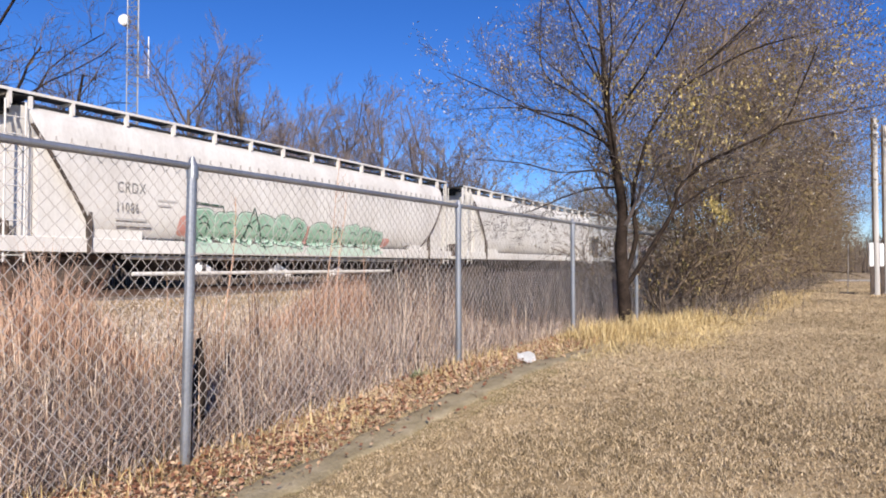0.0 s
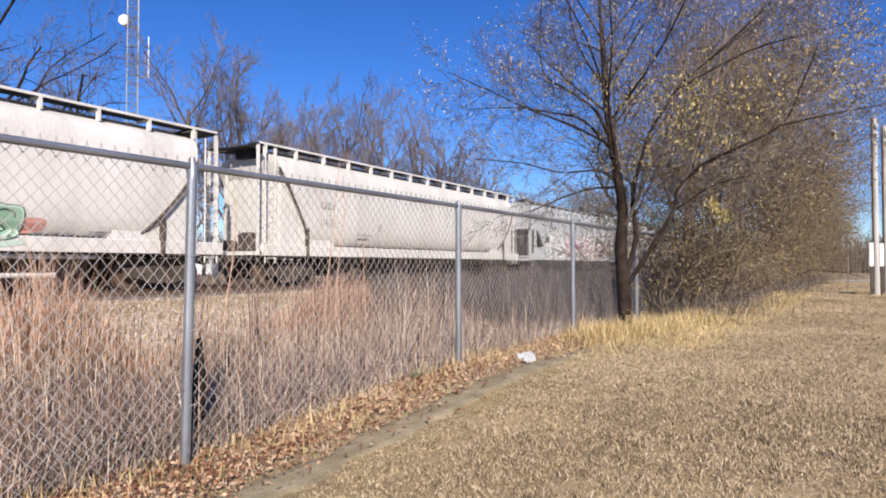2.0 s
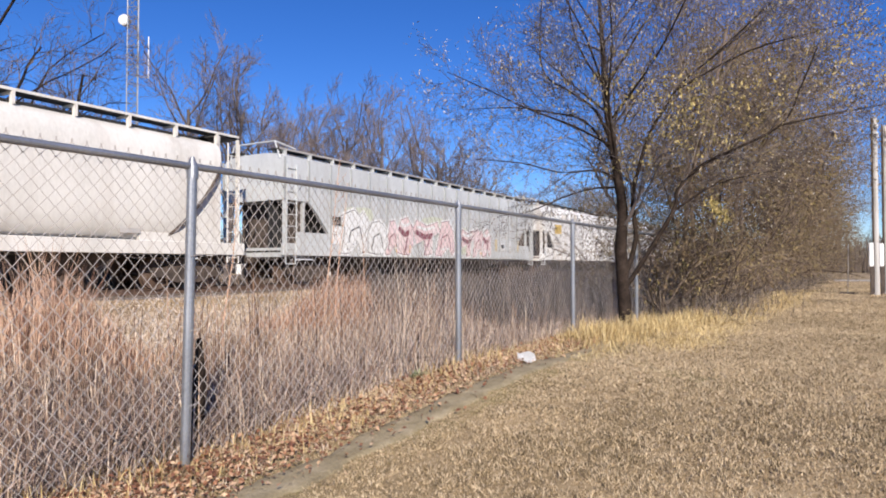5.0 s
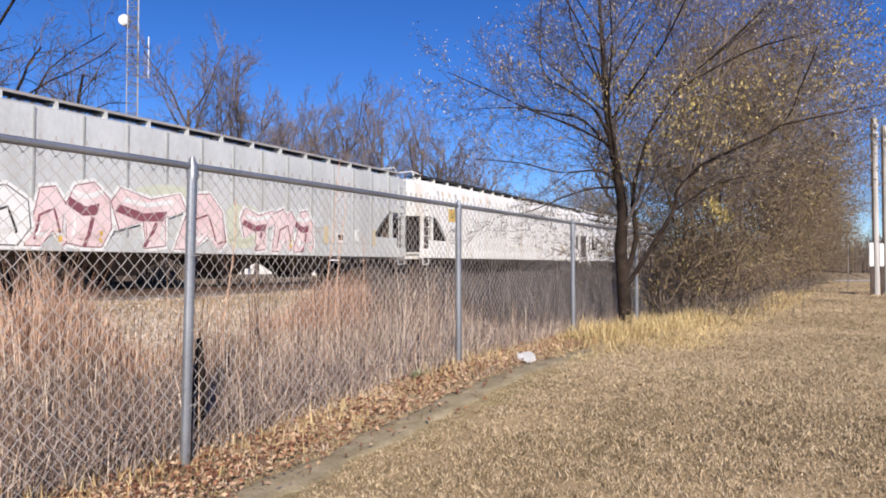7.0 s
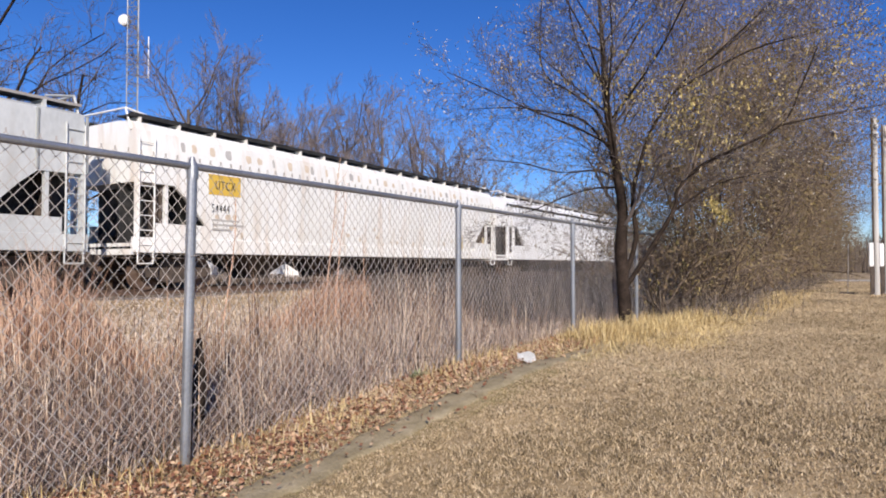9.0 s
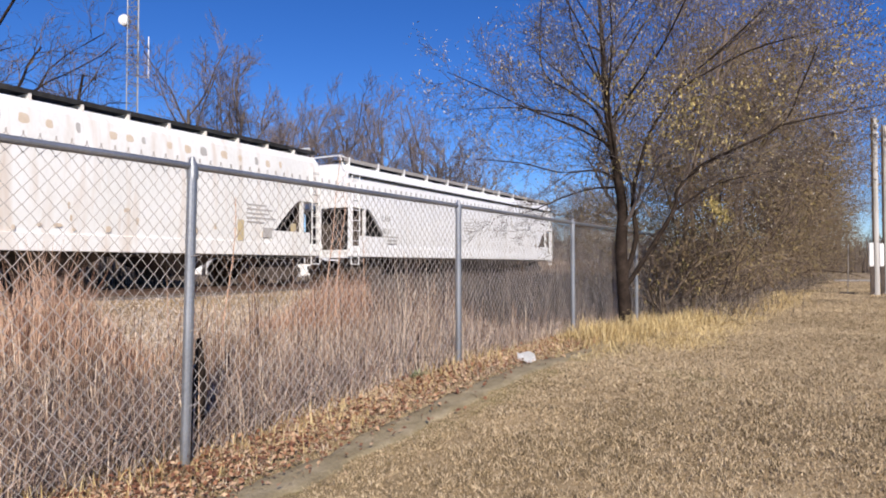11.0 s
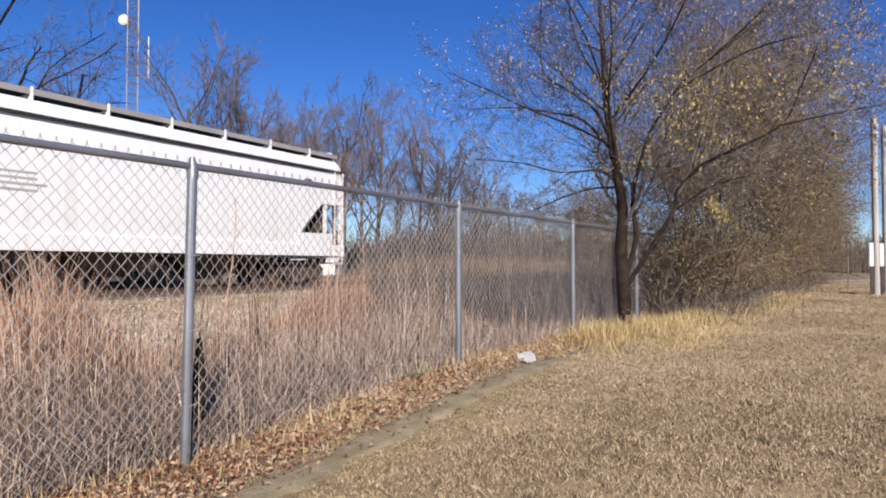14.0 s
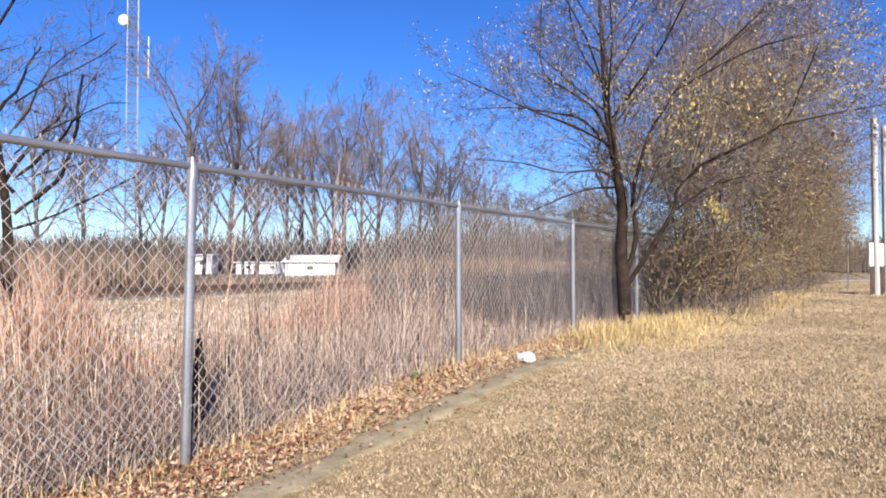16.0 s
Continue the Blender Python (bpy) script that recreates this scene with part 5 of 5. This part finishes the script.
def tower():
    x, y = place(233, 60)
    t = tagged(new("radio_tower"), "tall grey lattice radio tower with white dish", "tower")
    w, hh = 0.60, 42.0
    legs = [Vector((w * math.cos(a), w * math.sin(a), 0)) for a in (0.5, 2.6, 4.7)]
    for p in legs:
        part("leg", rods(((p.x, p.y, 0), (p.x, p.y, hh), 0.06), sides=6), TOWERSTEEL, t)
    bm = bmesh.new()
    z = 0.0
    k = 0
    while z < hh - 1:
        for i in range(3):
            a, b = legs[i], legs[(i + 1) % 3]
            rod(bm, (a.x, a.y, z), (b.x, b.y, z), 0.032, 4)
            rod(bm, (a.x, a.y, z), (b.x, b.y, z + 0.9), 0.032, 4)
        z += 0.9
    part("bracing", bm, TOWERSTEEL, t)
    bm = bmesh.new()
    rings = []
    for r, d in ((0.10, -0.25), (0.4, -0.12), (0.5, 0.0), (0.5, 0.42), (0.4, 0.5), (0.1, 0.56)):
        rings.append([(d, r * math.cos(6.2832 * i / 20), r * math.sin(6.2832 * i / 20)) for i in range(20)])
    loft(bm, rings)
    dz = EYE + (470 - 31) / 1150.0 * 60
    dish = part("dish", bm, WHITE, t, "white drum dish antenna", at=pose(-0.15, 1.15, dz, 0, 0, -150), smooth=True)
    part("mount", rods(((0, 0.4, dz), (0, 1.0, dz), 0.05)), TOWERSTEEL, t)
    wz = EYE + (470 - 138) / 1150.0 * 60
    part("whip_antenna", rods(((0.75, -1.05, wz), (0.75, -1.05, wz + 4.0), 0.05), sides=6), WHITE, t, "thin white whip antenna")
    part("antenna_arm", rods(((0.2, -0.3, wz + 0.2), (0.75, -1.05, wz + 0.2), 0.04), sides=6), TOWERSTEEL, t)
    t.matrix_basis = pose(x, y, 0)


def poles():
    for px, dist, top, thick in ((1551, 22.0, 6.05, 0.10), (1569, 22.6, 5.9, 0.09)):
        x, y = place(px, dist)
        t = tagged(new("utility_pole"), "weathered grey wooden utility pole with white meter box", "pole", "poles at the road")
        bm = bmesh.new()
        rod(bm, (0, 0, 0), (-0.03, 0, top), thick, 12, thick * 0.85)
        part("pole", bm, POLEWOOD, t)
        bm = bmesh.new()
        rod(bm, (-0.10, 0.10, 0.1), (-0.14, 0.10, top - 0.05), 0.035, 8)
        part("conduit", bm, DARK, t, "dark metal conduit")
        part("meter_box", boxes((-0.17, -0.05, 0.10, 0.24, 0.98, 1.78), bevel=0.02), WHITE, t, "white metal box")
        part("box_post", boxes((-0.15, -0.08, 0.10, 0.20, 0.0, 0.98), bevel=0.01), DARK, t)
        for k in range(3):
            part("pole_band", rods(((-0.02, 0, top - 0.35 - 0.32 * k), (-0.02, 0, top - 0.27 - 0.32 * k), thick + 0.025), sides=12), GALV, t)
        for k in range(2):
            part("insulator", rods(((-0.14, -0.05, top - 0.4 - 0.3 * k), (-0.14, -0.05, top - 0.25 - 0.3 * k), 0.045)), WHITE, t)
        t.matrix_basis = pose(x, y, land(x, y) - 0.02, 0, 0, 10)
    x, y = place(1500, 23)
    s = tagged(new("garden_stake"), "thin wooden stake standing in the lawn", "stake")
    part("shaft", rods(((0, 0, 0), (0.05, -0.04, 1.75), 0.013), sides=6), POLEWOOD, s)
    # Flat dark slab that stands for the shadow at the stake's base.
    part("foot", boxes((-0.25, 0.25, -0.25, 0.25, 0.0, 0.04), bevel=0.01), DARK, s)
    s.matrix_basis = pose(x, y, land(x, y))


def paper():
    bm = bmesh.new()
    n = 9
    vs = [[bm.verts.new(((i / (n - 1) - 0.5) * 0.18, (j / (n - 1) - 0.5) * 0.13, 0.018 * math.sin(i * 0.9 + j * 0.4) + 0.012 * noise.noise((i * 0.5, j * 0.6, 2)))) for j in range(n)] for i in range(n)]
    for i in range(n - 1):
        for j in range(n - 1):
            bm.faces.new((vs[i][j], vs[i + 1][j], vs[i + 1][j + 1], vs[i][j + 1]))
    bmesh.ops.solidify(bm, geom=bm.faces[:], thickness=0.004)
    o = part("paper_bag", bm, WHITE, None, smooth=True)
    tagged(o, "crumpled white paper litter lying on the grass", "litter")
    x, y = place(931, 6.65)
    o.matrix_basis = pose(x, y, land(x, y) + 0.07, 38, 0, -60)


def far_buildings():
    def house(name, label, px, dist, w, d, h, roof, wall, slope=0.0):
        x, y = place(px, dist)
        t = tagged(new(name), label, "building" if "house" in name else "trailer")
        part("wall", boxes((-w / 2, w / 2, -d / 2, d / 2, 0, h)), wall, t)
        bm = bmesh.new()
        e = 0.3
        loft(bm, [[(-w / 2 - e, -d / 2 - e, h), (w / 2 + e, -d / 2 - e, h), (w / 2 + e, -d / 2 - e, h + 0.12), (-w / 2 - e, -d / 2 - e, h + 0.12)],
                  [(-w / 2 - e, 0, h + slope), (w / 2 + e, 0, h + slope), (w / 2 + e, 0, h + slope + 0.12), (-w / 2 - e, 0, h + slope + 0.12)],
                  [(-w / 2 - e, d / 2 + e, h), (w / 2 + e, d / 2 + e, h), (w / 2 + e, d / 2 + e, h + 0.12), (-w / 2 - e, d / 2 + e, h + 0.12)]])
        part("roof", bm, roof, t)
        k = max(1, int(w / 3.2))
        for i in range(k):
            wx = -w / 2 + w * (i + 0.5) / k
            part("window", boxes((wx - 0.28, wx + 0.28, -d / 2 - 0.03, -d / 2, h * 0.5, h * 0.75)), PANE, t)
        t.matrix_basis = pose(x, y, land(x, y), 0, 0, -59)
    house("trailer", "white camper trailer parked beyond the track", 363, 88, 2.7, 2.4, 2.5, WHITE, SIDING, 0.1)
    house("trailer", "long low white trailer parked beyond the track", 465, 90, 6.6, 2.4, 1.5, WHITE, SIDING, 0.1)
    house("small_house", "small white house with low gabled roof far off", 557, 64, 4.7, 4.4, 1.45, WHITE, SIDING, 0.6)
    house("trailer", "orange trailer far off beyond the track", 940, 100, 3.0, 2.4, 1.7, SHINGLE, ORANGE, 0.2)


def plants():
    for px, dist, lab in ((290, 4.15, "pale green weed rosette at the fence foot"), (740, 6.0, "pale green weed rosette in the leaf litter")):
        x, y = place(px, dist)
        verts, faces = [], []
        rnd = random.Random(px)
        for _ in range(60):
            a, l = rnd.uniform(0, 6.28), rnd.uniform(0.06, 0.13)
            c, s = math.cos(a), math.sin(a)
            up = rnd.uniform(0.3, 1.1)
            b = len(verts)
            verts += [(0, 0, 0), (c * l * 0.5 - s * 0.012, s * l * 0.5 + c * 0.012, l * 0.5 * up), (c * l, s * l, l * up * 0.7), (c * l * 0.5 + s * 0.012, s * l * 0.5 - c * 0.012, l * 0.5 * up)]
            faces.append((b, b + 1, b + 2, b + 3))
        o = tagged(new("weed_rosette", mesh_from("weed_rosette", verts, faces, SAGE)), lab, "plant")
        o.matrix_basis = pose(x, y, land(x, y))
    for px, dist, h in ((572, 9.0, 2.6), (592, 9.6, 2.4), (646, 10.5, 1.6), (395, 7.5, 1.9)):
        x, y = place(px, dist)
        g = Grow(px)
        g.branch(Vector((0, 0, -0.05)), Vector((0, 0, 1)), h, 0.011, 2, dict(levels=3, kids=[0, 0, 9, 0], low=[0, 0, 0.45, 0], ratio=[0, 0, 0.16, 0], spread=0.6, bend=0.04, rise=0.05, thin=0.003, slim=0.5, fine=True))
        o = tagged(new("tall_weed", mesh_from("tall_weed", g.v, g.f, RUSTY)), "single tall dried reddish weed stalk", "weed", "tall weed stalks")
        o.matrix_basis = pose(x, y, land(x, y))


def post_shadow():
    # Upright dark stub, added as the post's shadow on the weeds.
    x, y = place(349, 4.2)
    bm = bmesh.new()
    rod(bm, (0, 0, -0.05), (0.01, -0.02, 0.45), 0.05, 8, 0.046)
    rod(bm, (0.01, -0.02, 0.44), (-0.02, -0.05, 0.72), 0.046, 8, 0.016)
    o = part("post_shadow_stub", bm, BARK, None)
    tagged(o, "short dark stub standing for the shadow of the fence post", "stake")
    o.matrix_basis = pose(x, y, land(x, y))


def road():
    xs = (47.0, 52.5)
    verts = [(x, y, land(x, y) + 0.03) for y in np.arange(-80, 0.5, 2.0) for x in xs]
    faces = [(2 * i, 2 * i + 1, 2 * i + 3, 2 * i + 2) for i in range(len(verts) // 2 - 1)]
    tagged(new("road", mesh_from("road", verts, faces, GRAVEL)), "pale gravel road crossing beyond the poles", "road", kind="structure")


road()
post_shadow()
tower()
poles()
paper()
far_buildings()
plants()


def motions():
    for car, x0 in CARS:
        ts = [0.0, 0.1] + [0.5 * k for k in range(1, 32)] + [15.9, 16.0]
        walk(car, [(t, pose(x0 - gone(t), TRACK_Y, RAIL_Z - 0.035)) for t in ts])
    for w, dx in WHEELS:
        walk(w, [(k * 0.1, pose(dx, 0, 0.455, 0, -math.degrees(gone(k * 0.1) / 0.462), 0)) for k in range(161)])


motions()
